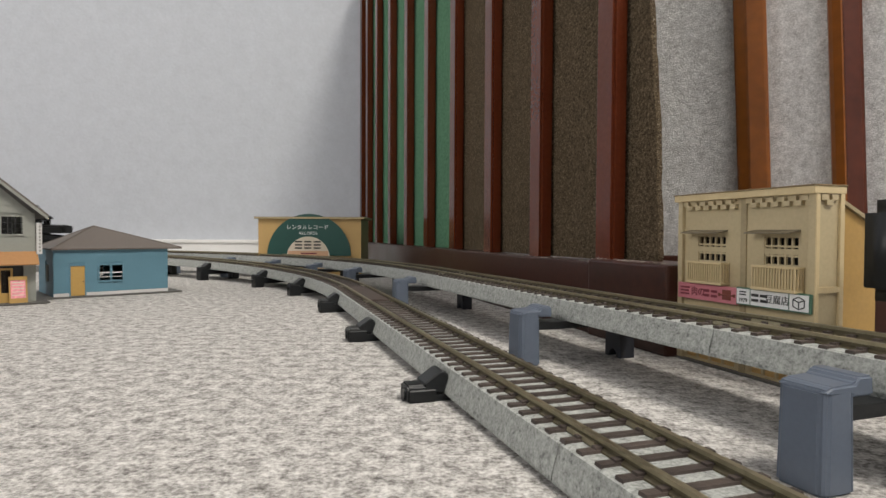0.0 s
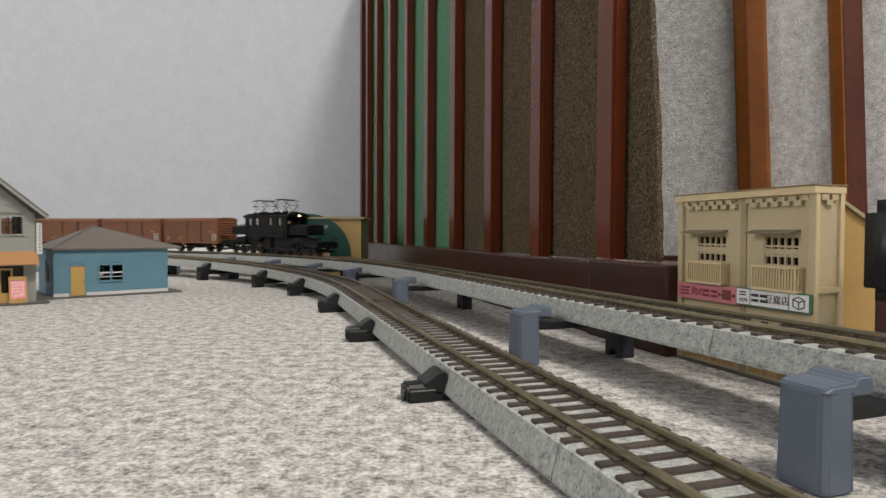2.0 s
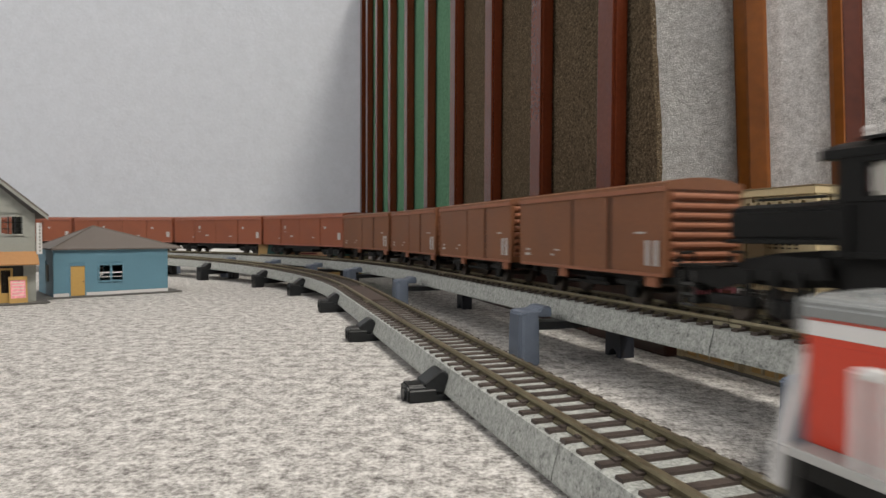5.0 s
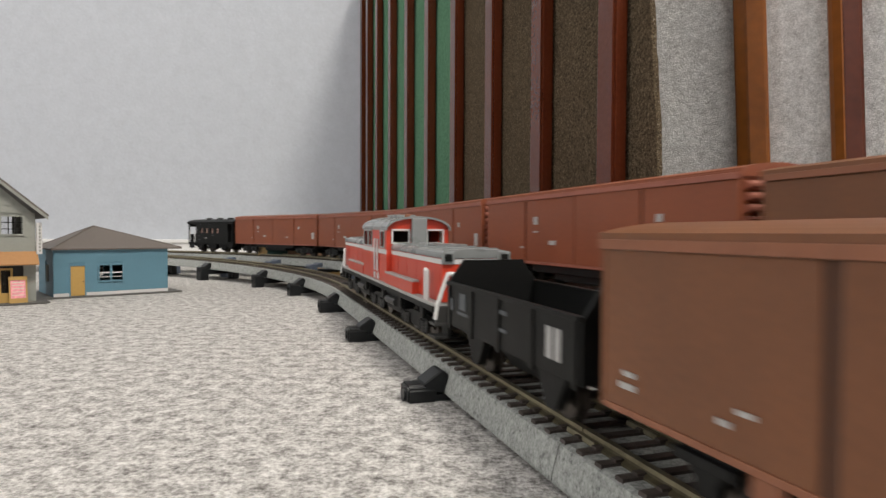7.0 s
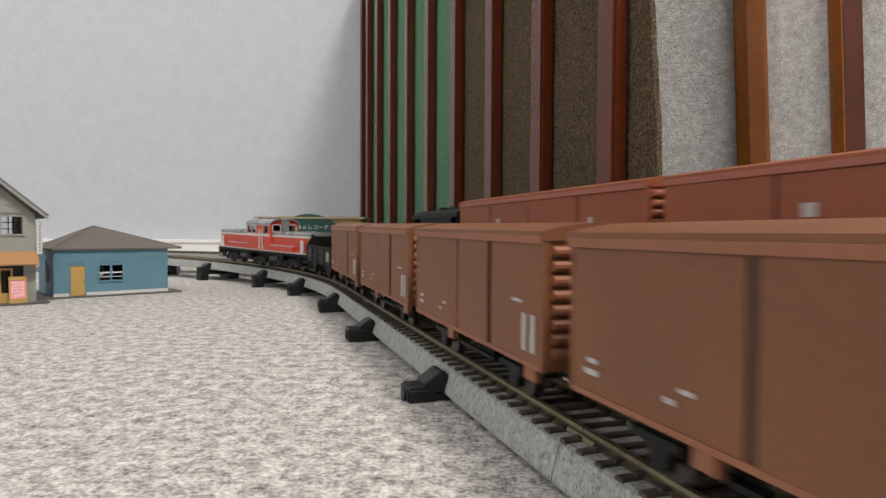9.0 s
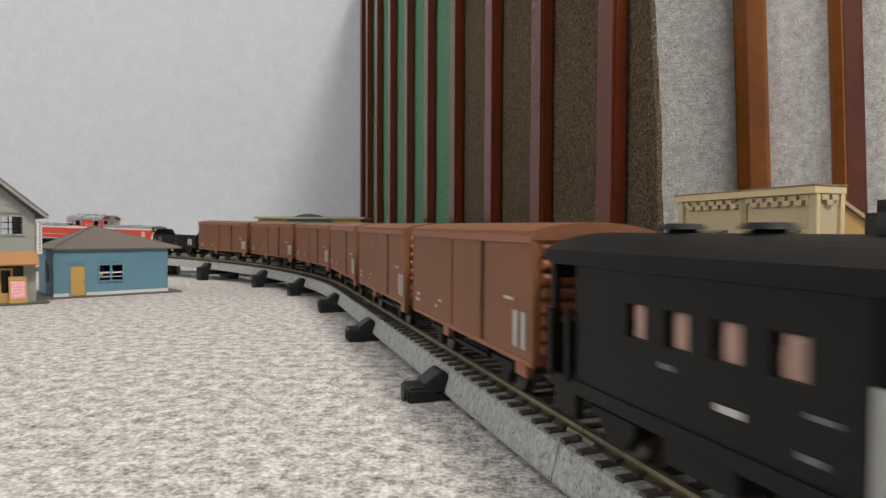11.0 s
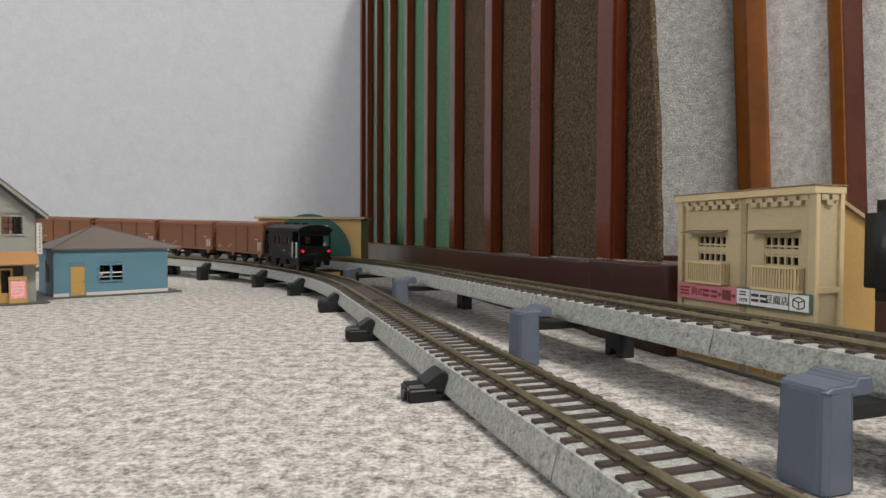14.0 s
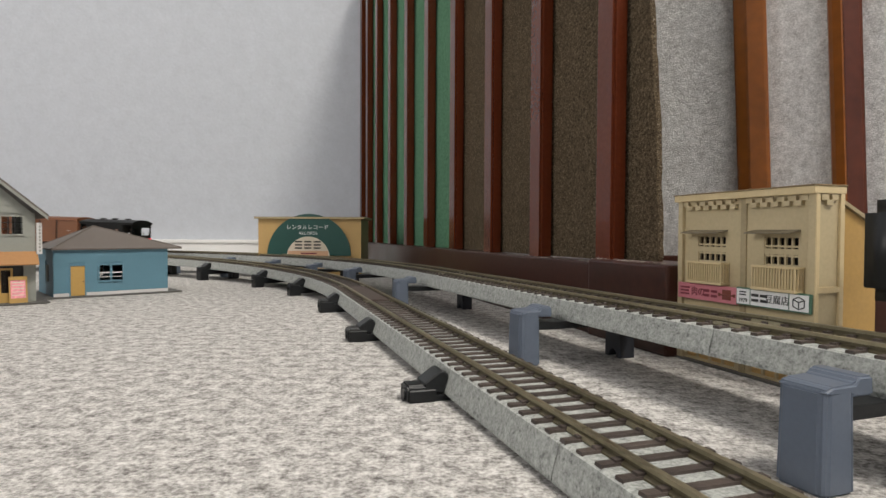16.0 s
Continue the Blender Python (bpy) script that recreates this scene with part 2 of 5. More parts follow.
for i in range(170):
    d = 38 + 390 * rnd.random() ** 1.6 if i % 3 else rnd.uniform(0, 37)
    z0 = 22.62 if i % 3 else 23.62
    p = Vector((d, rnd.uniform(-2.2, -0.2), z0 + 0.05))
    q = p + Vector((rnd.uniform(-1.6, 1.6), rnd.uniform(-0.5, 0.5), rnd.uniform(0, 0.4)))
    rod(bm, p, q, rnd.uniform(0.03, 0.08), 3)
tagged(part("lint", bm, LINT, None, at=rack.matrix_basis), "pale dust and lint on the wooden rail", "dust", kind="stuff")


FELT_EDGE = speckled("felt_cut_edge", [(0.36, (0.16, 0.13, 0.09)), (0.6, (0.50, 0.45, 0.36))], 900, 2600, 0.8)


def felt(name, x0, x1, y0, y1, h, mat, label, seed, lean=0.0, curl=0.0):
    """A thick upright sheet with a fuzzy, slightly wavy edge; its near edge leans and curls with height. Local frame of the screen."""
    rnd = random.Random(seed)
    bm = bmesh.new()
    nx, nz = max(4, int((x1 - x0) / 6)), int(h / 3)
    rows = []
    for j in range(nz + 1):
        k = j / nz
        z = 22.9 + (h - 22.9) * k
        e0, e1 = rnd.uniform(-0.35, 0.35), rnd.uniform(-0.35, 0.35)
        a, b = x0 + lean * k ** 1.9 + e0, x1 + e1
        rows.append([bm.verts.new((a + (b - a) * i / nx, y1 + 0.5 * noise.noise((i * 0.7, j * 0.16, seed)) + curl * k * max(0.0, 1 - i / 3), z)) for i in range(nx + 1)])
    for j in range(nz):
        for i in range(nx):
            bm.faces.new((rows[j][i], rows[j][i + 1], rows[j + 1][i + 1], rows[j + 1][i]))
    r = bmesh.ops.extrude_face_region(bm, geom=bm.faces[:])
    for v in r["geom"]:
        if isinstance(v, bmesh.types.BMVert):
            v.co.y += y0 - y1
    bmesh.ops.recalc_face_normals(bm, faces=bm.faces[:])
    ob = part(name, bm, mat, None, smooth=False, at=rack.matrix_basis)
    return tagged(ob, label, "felt sheet", "felt sheets")


felt("felt_sheet", 196, 470, -12, -8.0, SCREEN_H - 3, FELT_GREEN, "green felt sheet standing behind wooden slats", 1, lean=8, curl=1.0)
brown = felt("felt_sheet", 15.5, 192, -9.8, -8.0, SCREEN_H - 3, FELT_BROWN, "speckled dark brown felt sheet behind wooden slats", 2, lean=50)
rnd = random.Random(21)
bm = bmesh.new()
for i in range(420):
    k = rnd.random()
    d = 15.2 + 50 * k ** 1.9 + rnd.uniform(-0.3, 0.3)
    p = Vector((d, rnd.uniform(-9.7, -8.0), 23.2 + (SCREEN_H - 27) * k))
    rod(bm, p, p + Vector((rnd.uniform(-0.6, 0.1), rnd.uniform(-0.3, 0.4), rnd.uniform(-0.4, 0.4))), rnd.uniform(0.04, 0.09), 3)
part("fuzzy_edge", bm, FELT_EDGE, brown, "pale fuzzy cut edge")

back = thing("rear_screen", 135, 180, 0, 150.8, "orange-brown varnished wooden frame behind the shop", "screen")
part("bottom_rail", B(-40, 72, -14, 0, 0, 24, bevel=0.6), WOOD_DARK, back)
for d, w in ((33.8, 9.8), (8.0, 8.8), (-17.0, 9.8)):
    bm = bmesh.new()
    if d == 8.0:
        prism(bm, [(0, -7), (0, -1.6), (0.8, -0.6), (w - 3.6, 0), (w - 3.6, -7)], "z", 0, SCREEN_H - 24)
        wood = WOOD_DIM_FACE
    else:
        prism(bm, [(0, -7), (0, -0.7), (0.8, 0), (w - 4.0, 0), (w - 3.6, -0.5), (w - 0.6, -1.5), (w, -2.2), (w, -7)], "z", 0, SCREEN_H - 24)
        wood = WOOD_ORANGE
    bmesh.ops.bevel(bm, geom=[e for e in bm.edges if abs(e.verts[0].co.z - e.verts[1].co.z) > 1], offset=0.2, segments=2, affect="EDGES")
    p = part("post", bm, wood, back, "varnished upright with a worn rounded edge", at=mpose(d, -2, 24, 0, 2.3, 0))
    if d == 8.0:
        # brighter face of the same post, split off to keep its orange
        bm = bmesh.new()
        prism(bm, [(w - 3.58, -7), (w - 3.58, 0.3), (w - 3.1, 0.6), (w - 1.0, -1.0), (w, -2.6), (w, -7)], "z", 0, SCREEN_H - 24)
        part("edge_strip", bm, WOOD_ORANGE, p, "orange face of the post, beside its face painted darker")
part("top_rail", B(-40, 72, -14, 0, SCREEN_H + 0.2, SCREEN_H + 9, bevel=0.8), WOOD_DARK, back)
o = felt("felt_sheet", -38, 87, -13, -9, SCREEN_H - 3, FELT_GREY, "light grey speckled felt sheet behind a wooden frame", 3)
o.matrix_basis = back.matrix_basis


# ---- track ----
def sweep(line, s0, s1, step, prof):
    """A profile of (offset, height above the rail top) swept along a line."""
    bm = bmesh.new()
    n = max(1, int(math.ceil((s1 - s0) / step)))
    rings = []
    for i in range(n + 1):
        s = s0 + (s1 - s0) * i / n
        ring = []
        for off, dz in prof:
            x, y, _ = line.at(s, off)
            ring.append(bm.verts.new((x, y, line.z(s) + dz)))
        rings.append(ring)
    m = len(prof)
    for a, b in zip(rings, rings[1:]):
        for i in range(m):
            bm.faces.new((a[i], a[(i + 1) % m], b[(i + 1) % m], b[i]))
    bm.faces.new(rings[0][::-1])
    bm.faces.new(rings[-1])
    bmesh.ops.recalc_face_normals(bm, faces=bm.faces[:])
    return bm


BED = [(-7.4, -1.5), (-8.2, -1.7), (-9.3, -5.6), (-9.3, -6.3), (9.3, -6.3), (9.3, -5.6), (8.2, -1.7), (7.4, -1.5)]


def lay_track(name, line, s0, s1, near0, near1, joints, label):
    """Ballasted sections, two rails, sleepers one by one where the line passes near, and joined beyond."""
    root = tagged(new(name), label, "railway track")
    cuts = [s0] + [j for j in joints if s0 < j < s1] + [s1]
    for a, b in zip(cuts, cuts[1:]):
        part("roadbed", sweep(line, a + 0.12, b - 0.12, 7, BED), BALLAST, root, "grey speckled plastic ballast bed")
        for c in (-4.5, 4.5):
            head = [(c - 0.42, 0), (c - 0.45, -0.5), (c + 0.45, -0.5), (c + 0.42, 0)]
            part("rail", sweep(line, a + 0.1, b - 0.1, 7, head), RAIL, root, "dull brass-coloured metal rail")
            web = [(c - 0.22, -0.45), (c - 0.22, -1.0), (c - 0.75, -1.25), (c - 0.75, -1.6), (c + 0.75, -1.6), (c + 0.75, -1.25), (c + 0.22, -1.0), (c + 0.22, -0.45)]
            part("rail_web", sweep(line, a + 0.1, b - 0.1, 7, web), RAIL_WEB, root)
    bm = bmesh.new()
    box(bm, -0.8, 0.8, -7.9, 7.9, -2.3, -1.15)
    for v in bm.verts:
        if v.co.z > -1.5:
            v.co.x *= 0.82
            v.co.y *= 0.985
    for sy in (-4.5, 4.5):
        box(bm, -0.5, 0.5, sy - 1.35, sy + 1.35, -1.2, -0.85)
    tie = mesh_of("sleeper", bm, SLEEPER)
    s, rest = s0 + 2, []
    while s < s1 - 1:
        if near0 <= s <= near1:
            m = on_line(line, s, 1.0)
            share("sleeper", tie, root, m)
        else:
            rest.append(s)
        s += 4.0
    bm = bmesh.new()
    for s in rest:
        m = on_line(line, s, 1.0)
        m.translation /= MM
        vs = [bm.verts.new(m @ Vector((x, y, z))) for x in (-0.8, 0.8) for y in (-7.9, 7.9) for z in (-2.3, -1.15)]
        for q in ((0, 1, 3, 2), (4, 6, 7, 5), (0, 4, 5, 1), (2, 3, 7, 6), (1, 5, 7, 3), (0, 2, 6, 4)):
            bm.faces.new([vs[i] for i in q])
    tagged(part("far_sleepers", bm, SLEEPER, root), kind="stuff")
    return root


low_track = lay_track("lower_track", LOWER, -1150, 1500, -40, 560, [-580, -300, 20, 160, 212, 350, 480, 640, 900], "grey-ballasted model railway track climbing on black supports")
up_track = lay_track("upper_track", UPPER, -2150, 2050, 170, 760, [-1500, -1000, -500, 100, 240, 385, 525, 660, 800, 1100, 1500], "grey-ballasted model railway track raised on slate-blue piers")
# the brown plate between the rails of the lower line, and rail joiners
part("infill_plate", sweep(LOWER, 163, 209, 6, [(-3.6, -0.75), (-3.6, -1.5), (3.6, -1.5), (3.6, -0.75)]), PLATE_BROWN, low_track, "dark brown plate between the rails")
for line, root, js in ((LOWER, low_track, (20, 160, 212, 350, 480)), (UPPER, up_track, (240, 385, 525, 660))):
    for j in js:
        for c in (-4.5, 4.5):
            part("rail_joiner", sweep(line, j - 3.2, j + 3.2, 4, [(c - 0.8, -0.75), (c - 0.95, -1.3), (c + 0.95, -1.3), (c + 0.8, -0.75)]), RAIL, root, "bright metal rail joiner")


# ---- supports ----
def floor_pose(line, s):
    x, y, h = line.at(s)
    return pose(x * MM, y * MM, 0, 0, 0, math.degrees(h) + 90)


def black_support(s):
    """Low support: a block beside the bed with a socket and a sloping clip, a beam under the bed. Local y points to the open floor."""
    zb = LOWER.z(s) - 6.3
    t = tagged(new("track_support"), "low black plastic support clipped under the track", "track support", "black supports")
    t.matrix_basis = floor_pose(LOWER, s)
    top = zb + 1.9
    bm = bmesh.new()
    prism(bm, [(-2.9, 0), (2.9, 0), (2.9, top - 0.7), (2.2, top), (-2.2, top), (-2.9, top - 0.7)], "y", 10.9, 16.5)
    bmesh.ops.bevel(bm, geom=bm.edges[:], offset=0.35, segments=2, affect="EDGES")
    part("leg", bm, PIER_BLACK, t)
    bm = bmesh.new()
    rod(bm, (0, 16.3, top - 2.0), (0, 16.9, top - 2.0), 1.3, 12)
    part("socket", bm, PIER_BLACK, t)
    bm = bmesh.new()
    prism(bm, [(8.6, zb + 3.2), (9.4, zb + 4.3), (10.2, zb + 4.4), (13.4, top + 0.3), (13.2, top - 0.6), (9.7, zb)], "x", -2.7, 2.7)
    bmesh.ops.bevel(bm, geom=bm.edges[:], offset=0.25, segments=1, affect="EDGES")
    part("clip", bm, PIER_BLACK, t)
    part("beam", B(-2.6, 2.6, -9.5, 11.4, max(0.1, zb - 3.2), zb - 0.02, bevel=0.2), PIER_BLACK, t)
    if zb > 3:
        bm = bmesh.new()
        prism(bm, [(-3.2, 0), (-1.4, 0), (-0.9, min(2, zb * 0.4)), (0.9, min(2, zb * 0.4)), (1.4, 0), (3.2, 0), (3.2, zb - 0.1), (-3.2, zb - 0.1)], "y", -11.5, -7.0)
        part("rear_leg", bm, PIER_BLACK, t)
    return t


for s in (-150, -75, -4.5, 64.1, 130.2, 198.0, 269.4, 327.7, 402.0, 470, 540, 640, 760):
    black_support(s)


def blue_pier(s, dark=False):
    """Tall portal: a moulded front leg with a stepped head, a beam under the bed and a rear leg with a small arch."""
    zb = UPPER.z(s) - 6.3
    t = tagged(new("pier"), "slate-blue plastic viaduct pier with stepped head", "pier", "slate-blue piers")
    t.matrix_basis = floor_pose(UPPER, s)
    top = zb + 3.3
    bm = bmesh.new()
    prism(bm, [(-3.3, 17.2), (-3.4, 17.6), (-3.4, 21.2), (-2.7, 22.0), (2.7, 22.0), (3.4, 21.2), (3.4, 17.6), (3.3, 17.2)], "z", 0, top - 1.0)
    for v in bm.verts:
        if v.co.z < 0.1:
            v.co.x *= 1.06
            v.co.y += 0.25 if v.co.y > 20 else -0.2
    bmesh.ops.bevel(bm, geom=bm.edges[:], offset=0.35, segments=3, affect="EDGES")
    part("leg", bm, PIER_BLUE, t, smooth=False)
    bm = bmesh.new()
    prism(bm, [(13.6, top - 2.0), (17.4, top - 2.0), (17.6, top - 1.7), (21.9, top - 1.5), (21.7, top - 0.9), (20.6, top - 0.45), (16.9, top - 0.35), (16.2, top + 0.5), (13.8, top + 0.5)], "x", -3.42, 3.42)
    bmesh.ops.bevel(bm, geom=bm.edges[:], offset=0.3, segments=3, affect="EDGES")
    part("head", bm, PIER_BLUE, t)
    part("beam", B(-2.6, 2.6, -10.5, 17.4, zb - 1.9, zb - 0.03, bevel=0.2), PIER_BLACK, t, "black cross beam")
    bm = bmesh.new()
    arch = [(1.6 * math.cos(a), 0.1 + 2.0 * math.sin(a)) for a in [math.pi * i / 8 for i in range(8, -1, -1)]]
    prism(bm, [(-3.2, 0)] + arch + [(3.2, 0), (2.9, zb - 1.9), (-2.9, zb - 1.9)], "y", -10.4, -6.2)
    part("rear_leg", bm, PIER_SHADED, t, "slate-blue rear leg with a small arch, shade painted in")
    return t


for s in (60, 135, 212.0, 288.6, 393.0, 471.0, 525.0, 580.0, 636.0, 697.0, 770, 850, 940):
    blue_pier(s)


# ---- model buildings ----
CREAM = material("cream_plastic", (0.47, 0.385, 0.235), 0.55, var=0.1, fine=1200, coarse=90, bump=0.05)
# darker cream for the middle pilaster, rear roof and record shop sides
CREAM_DARK = material("dark_cream_plastic", (0.33, 0.265, 0.155), 0.55, var=0.15, fine=1200, coarse=90, bump=0.05)
CREAM_WORN = material("worn_cream_edge", (0.24, 0.17, 0.085), 0.6, var=0.35, fine=1200, coarse=160, bump=0.06)
CREAM_LIGHT = material("pale_cream_plastic", (0.58, 0.46, 0.265), 0.5, var=0.08, fine=1200, coarse=90, bump=0.03)
BASE_TAN = material("hood_plastic", (0.17, 0.14, 0.09), 0.55, var=0.12)
OCHRE = material("ochre_plastic", (0.42, 0.255, 0.075), 0.55, var=0.1, fine=1200, coarse=60, bump=0.03)
OCHRE_LIGHT = material("light_ochre_plastic", (0.52, 0.335, 0.13), 0.5, var=0.08, fine=1200, coarse=60, bump=0.03)
ROOF_GREY = material("roof_plastic", (0.125, 0.105, 0.092), 0.6, var=0.12, fine=1600, coarse=80, bump=0.06)
BLUE_PLASTIC = material("blue_clapboard", (0.105, 0.22, 0.285), 0.55, var=0.08, fine=1500, coarse=70, bump=0.03)
GREY_PLASTIC = material("grey_clapboard", (0.27, 0.275, 0.245), 0.6, var=0.1, fine=1500, coarse=70, bump=0.04)
BASE_PLASTIC = material("base_plate", (0.08, 0.076, 0.07), 0.6, var=0.12)
WHITE_TRIM = material("white_trim", g3(0.6, 0.02), 0.5, var=0.06)
# near-black paints the shade inside openings; dark glazing bars use it too
NEAR_BLACK = material("near_black", (0.015, 0.014, 0.013), 0.3, var=0.3)
DOOR_TAN = material("tan_door", (0.47, 0.29, 0.085), 0.5, var=0.08)
AWNING = material("orange_awning", (0.36, 0.175, 0.06), 0.6, var=0.1)
SIGN_GREEN = material("green_sign", (0.018, 0.075, 0.062), 0.45, var=0.1, bump=0.02)
SIGN_CREAM = material("cream_paper", (0.66, 0.58, 0.47), 0.6, var=0.05, bump=0.02)
SIGN_BAND = material("peach_band", (0.60, 0.36, 0.22), 0.6, var=0.05, bump=0.02)
INK = material("ink", g3(0.02), 0.5, var=0.2, bump=0)
WHITE_INK = material("white_ink", g3(0.75), 0.5, var=0.04, bump=0)
PINK = material("pink_paper", (0.50, 0.17, 0.20), 0.6, var=0.08, bump=0.02)
PINK_BRIGHT = material("pink_poster", (0.80, 0.30, 0.34), 0.6, var=0.35, fine=1500, coarse=700, bump=0.02)
RED_INK = material("red_ink", (0.17, 0.025, 0.04), 0.5, var=0.1, bump=0)
MEAT = material("brown_ink", (0.16, 0.04, 0.025), 0.5, var=0.1, bump=0)
GREEN_INK = material("green_ink", (0.06, 0.14, 0.09), 0.5, var=0.1, bump=0)
GLASS = bpy.data.materials.new("pane_glass")
GLASS.use_nodes = True
gb = GLASS.node_tree.nodes["Principled BSDF"]
gb.inputs["Transmission Weight"].default_value, gb.inputs["Roughness"].default_value = 1.0, 0.04
gb.inputs["IOR"].default_value = 1.1


def pane(parent, x0, x1, y, z0, z1, axis="y"):
    bm = B(x0, x1, y, y + 0.15, z0, z1) if axis == "y" else B(y, y + 0.15, x0, x1, z0, z1)
    ob = part("pane", bm, GLASS, parent, "clear plastic pane")
    ob.visible_shadow = False
    return ob


def wall_with_holes(x0, x1, z0, z1, y0, y1, holes):
    """One slab in the x-z plane with rectangular openings (x0, x1, z0, z1) cut through it."""
    bm = bmesh.new()
    def cuts(lo, hi, vals):
        return sorted({lo, hi} | {v for v in vals if lo < v < hi})
    xs = cuts(x0, x1, [h[0] for h in holes] + [h[1] for h in holes])
    zs = cuts(z0, z1, [h[2] for h in holes] + [h[3] for h in holes])
    made = {}

    def vert(i, j, y):
        if (i, j, y) not in made:
            made[i, j, y] = bm.verts.new((xs[i], y, zs[j]))
        return made[i, j, y]

    def solid(i, j):
        if not (0 <= i < len(xs) - 1 and 0 <= j < len(zs) - 1):
            return False
        cx, cz = (xs[i] + xs[i + 1]) / 2, (zs[j] + zs[j + 1]) / 2
        return not any(a < cx < b and c < cz < d for a, b, c, d in holes)
    for i in range(len(xs) - 1):
        for j in range(len(zs) - 1):
            if not solid(i, j):
                continue
            for y in (y0, y1):
                bm.faces.new((vert(i, j, y), vert(i + 1, j, y), vert(i + 1, j + 1, y), vert(i, j + 1, y)))
            for (di, dj), (a, b) in (((-1, 0), ((0, 0), (0, 1))), ((1, 0), ((1, 0), (1, 1))), ((0, -1), ((0, 0), (1, 0))), ((0, 1), ((0, 1), (1, 1)))):
                if not solid(i + di, j + dj):
                    p, q = (i + a[0], j + a[1]), (i + b[0], j + b[1])
                    bm.faces.new((vert(*p, y0), vert(*q, y0), vert(*q, y1), vert(*p, y1)))
    bmesh.ops.recalc_face_normals(bm, faces=bm.faces[:])
    return bm


def grid_window(parent, name, x0, x1, z0, z1, y, cols, rows, mat, bar=0.35, rail=None):
    """A frame with glazing bars, to stand before a near-black sheet; faces local -y."""
    cells = []
    for i in range(cols):
        for j in range(rows):
            a, b = x0 + (x1 - x0) * i / cols, x0 + (x1 - x0) * (i + 1) / cols
            c, d = z0 + (z1 - z0) * j / rows, z0 + (z1 - z0) * (j + 1) / rows
            cells.append((a + bar / 2, b - bar / 2, c + bar / 2, d - bar / 2))
    w = part(name, wall_with_holes(x0 - 0.2, x1 + 0.2, z0 - 0.2, z1 + 0.2, y - 0.15, y + 0.4, cells), mat, parent)
    pane(w, x0, x1, y + 0.5, z0, z1)
    if rail is not None:
        part("middle_rail", B(x0, x1, y - 0.35, y - 0.16, rail - 0.7, rail + 0.5), mat, w)
    return w


# the cream shop row, in front of the rear screen
shop = thing("shop_row", 60.0, 156.7, 0, math.degrees(math.atan2(-0.949, 0.314)), "cream plastic two-storey shop row with balconies and signs", "model building")
W, H = 39.3, 41.0
holes = [(6.3, 15.3, 23.0, 31.0), (26.3, 34.8, 23.0, 31.0), (2.0, 18.5, 1.0, 13.5), (22.5, 36.8, 1.0, 13.5)]
bm = wall_with_holes(0.4, W - 0.4, 14.8, H - 0.6, 0.8, 1.8, holes[:2])
part("front_wall", bm, CREAM, shop)
bm = wall_with_holes(0.4, W - 0.4, 0.2, 14.8, 0.8, 1.8, holes[2:])
part("ground_floor_front", bm, CREAM, shop)
for a, b, c, d in holes[2:]:
    sh = part("shopfront", B(a, b, 1.5, 2.1, c, d), OCHRE_LIGHT, shop, "closed tan shopfront panels")
    bm = bmesh.new()
    for i in range(5):
        x = a + (b - a) * i / 4
        box(bm, x - 0.3, x + 0.3, 1.0, 1.5, c, d)
    part("mullions", bm, CREAM, sh)
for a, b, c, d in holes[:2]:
    part("window_recess", B(a - 0.2, b + 0.2, 2.6, 2.9, c, d), NEAR_BLACK, shop, "near-black sheet painted for the unlit window interior")
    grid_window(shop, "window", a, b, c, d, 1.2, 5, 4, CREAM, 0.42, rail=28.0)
for x0, x1 in ((0, 1.6), (20.0, 21.6), (W - 1.6, W)):
    part("pilaster", B(x0, x1, -0.1 if x0 != 20.0 else 0.45, 1.0, 0.2, H - 1.4, bevel=0.12), CREAM if x0 != 20.0 else CREAM_DARK, shop)
part("side_wall", B(W - 0.9, W - 0.3, 1.0, 7.3, 0.2, H - 0.8), CREAM, shop)
for y0, y1 in ((0.0, 0.9), (6.2, 7.3)):
    part("corner_trim", B(W - 0.35, W + 0.25, y0, y1, 0.2, H - 1.4, bevel=0.1), CREAM_LIGHT, shop)
part("side_band", B(W - 0.35, W + 0.2, 0.9, 6.2, 20.0, 21.2, bevel=0.1), CREAM_LIGHT, shop)
part("left_side_wall", B(0.3, 0.9, 1.0, 7.3, 0.2, H - 0.8), CREAM, shop)
part("rear_wall", B(0.5, W - 0.5, 6.7, 7.2, 0.2, H - 0.9), CREAM, shop)
bm = B(-0.8, W + 0.35, -0.7, 7.6, H - 1.5, H, bevel=0.15)
part("cornice", bm, CREAM_LIGHT, shop, "pale moulded cornice")
part("cornice_cap", B(-1.0, W + 0.5, -0.9, 7.8, H, H + 0.3, bevel=0.1), CREAM_WORN, shop, "worn brownish cornice edge")
dent = mesh_of("dentil", B(0, 1.75, -0.05, 0.9, 0, 1.05, bevel=0.06), CREAM)
for base, n in ((1.9, 6), (21.8, 6)):
    for i in range(n):
        share("dentil", dent, shop, mpose(base + i * 2.8, 0, H - 2.75))
        share("dentil", dent, shop, mpose(base + 1.35 + i * 2.8, -0.1, H - 3.7))
    part("frieze_band", B(base - 0.2, base + 16.6, 0.3, 0.9, H - 2.0, H - 1.5), CREAM, shop)
for dx, dz in ((0, 0), (1.35, -0.95), (2.7, 0)):
    share("dentil", dent, shop, pose((W + 0.2) * MM, (1.2 + dx) * MM, (H - 2.75 + dz) * MM, 0, 0, 90))
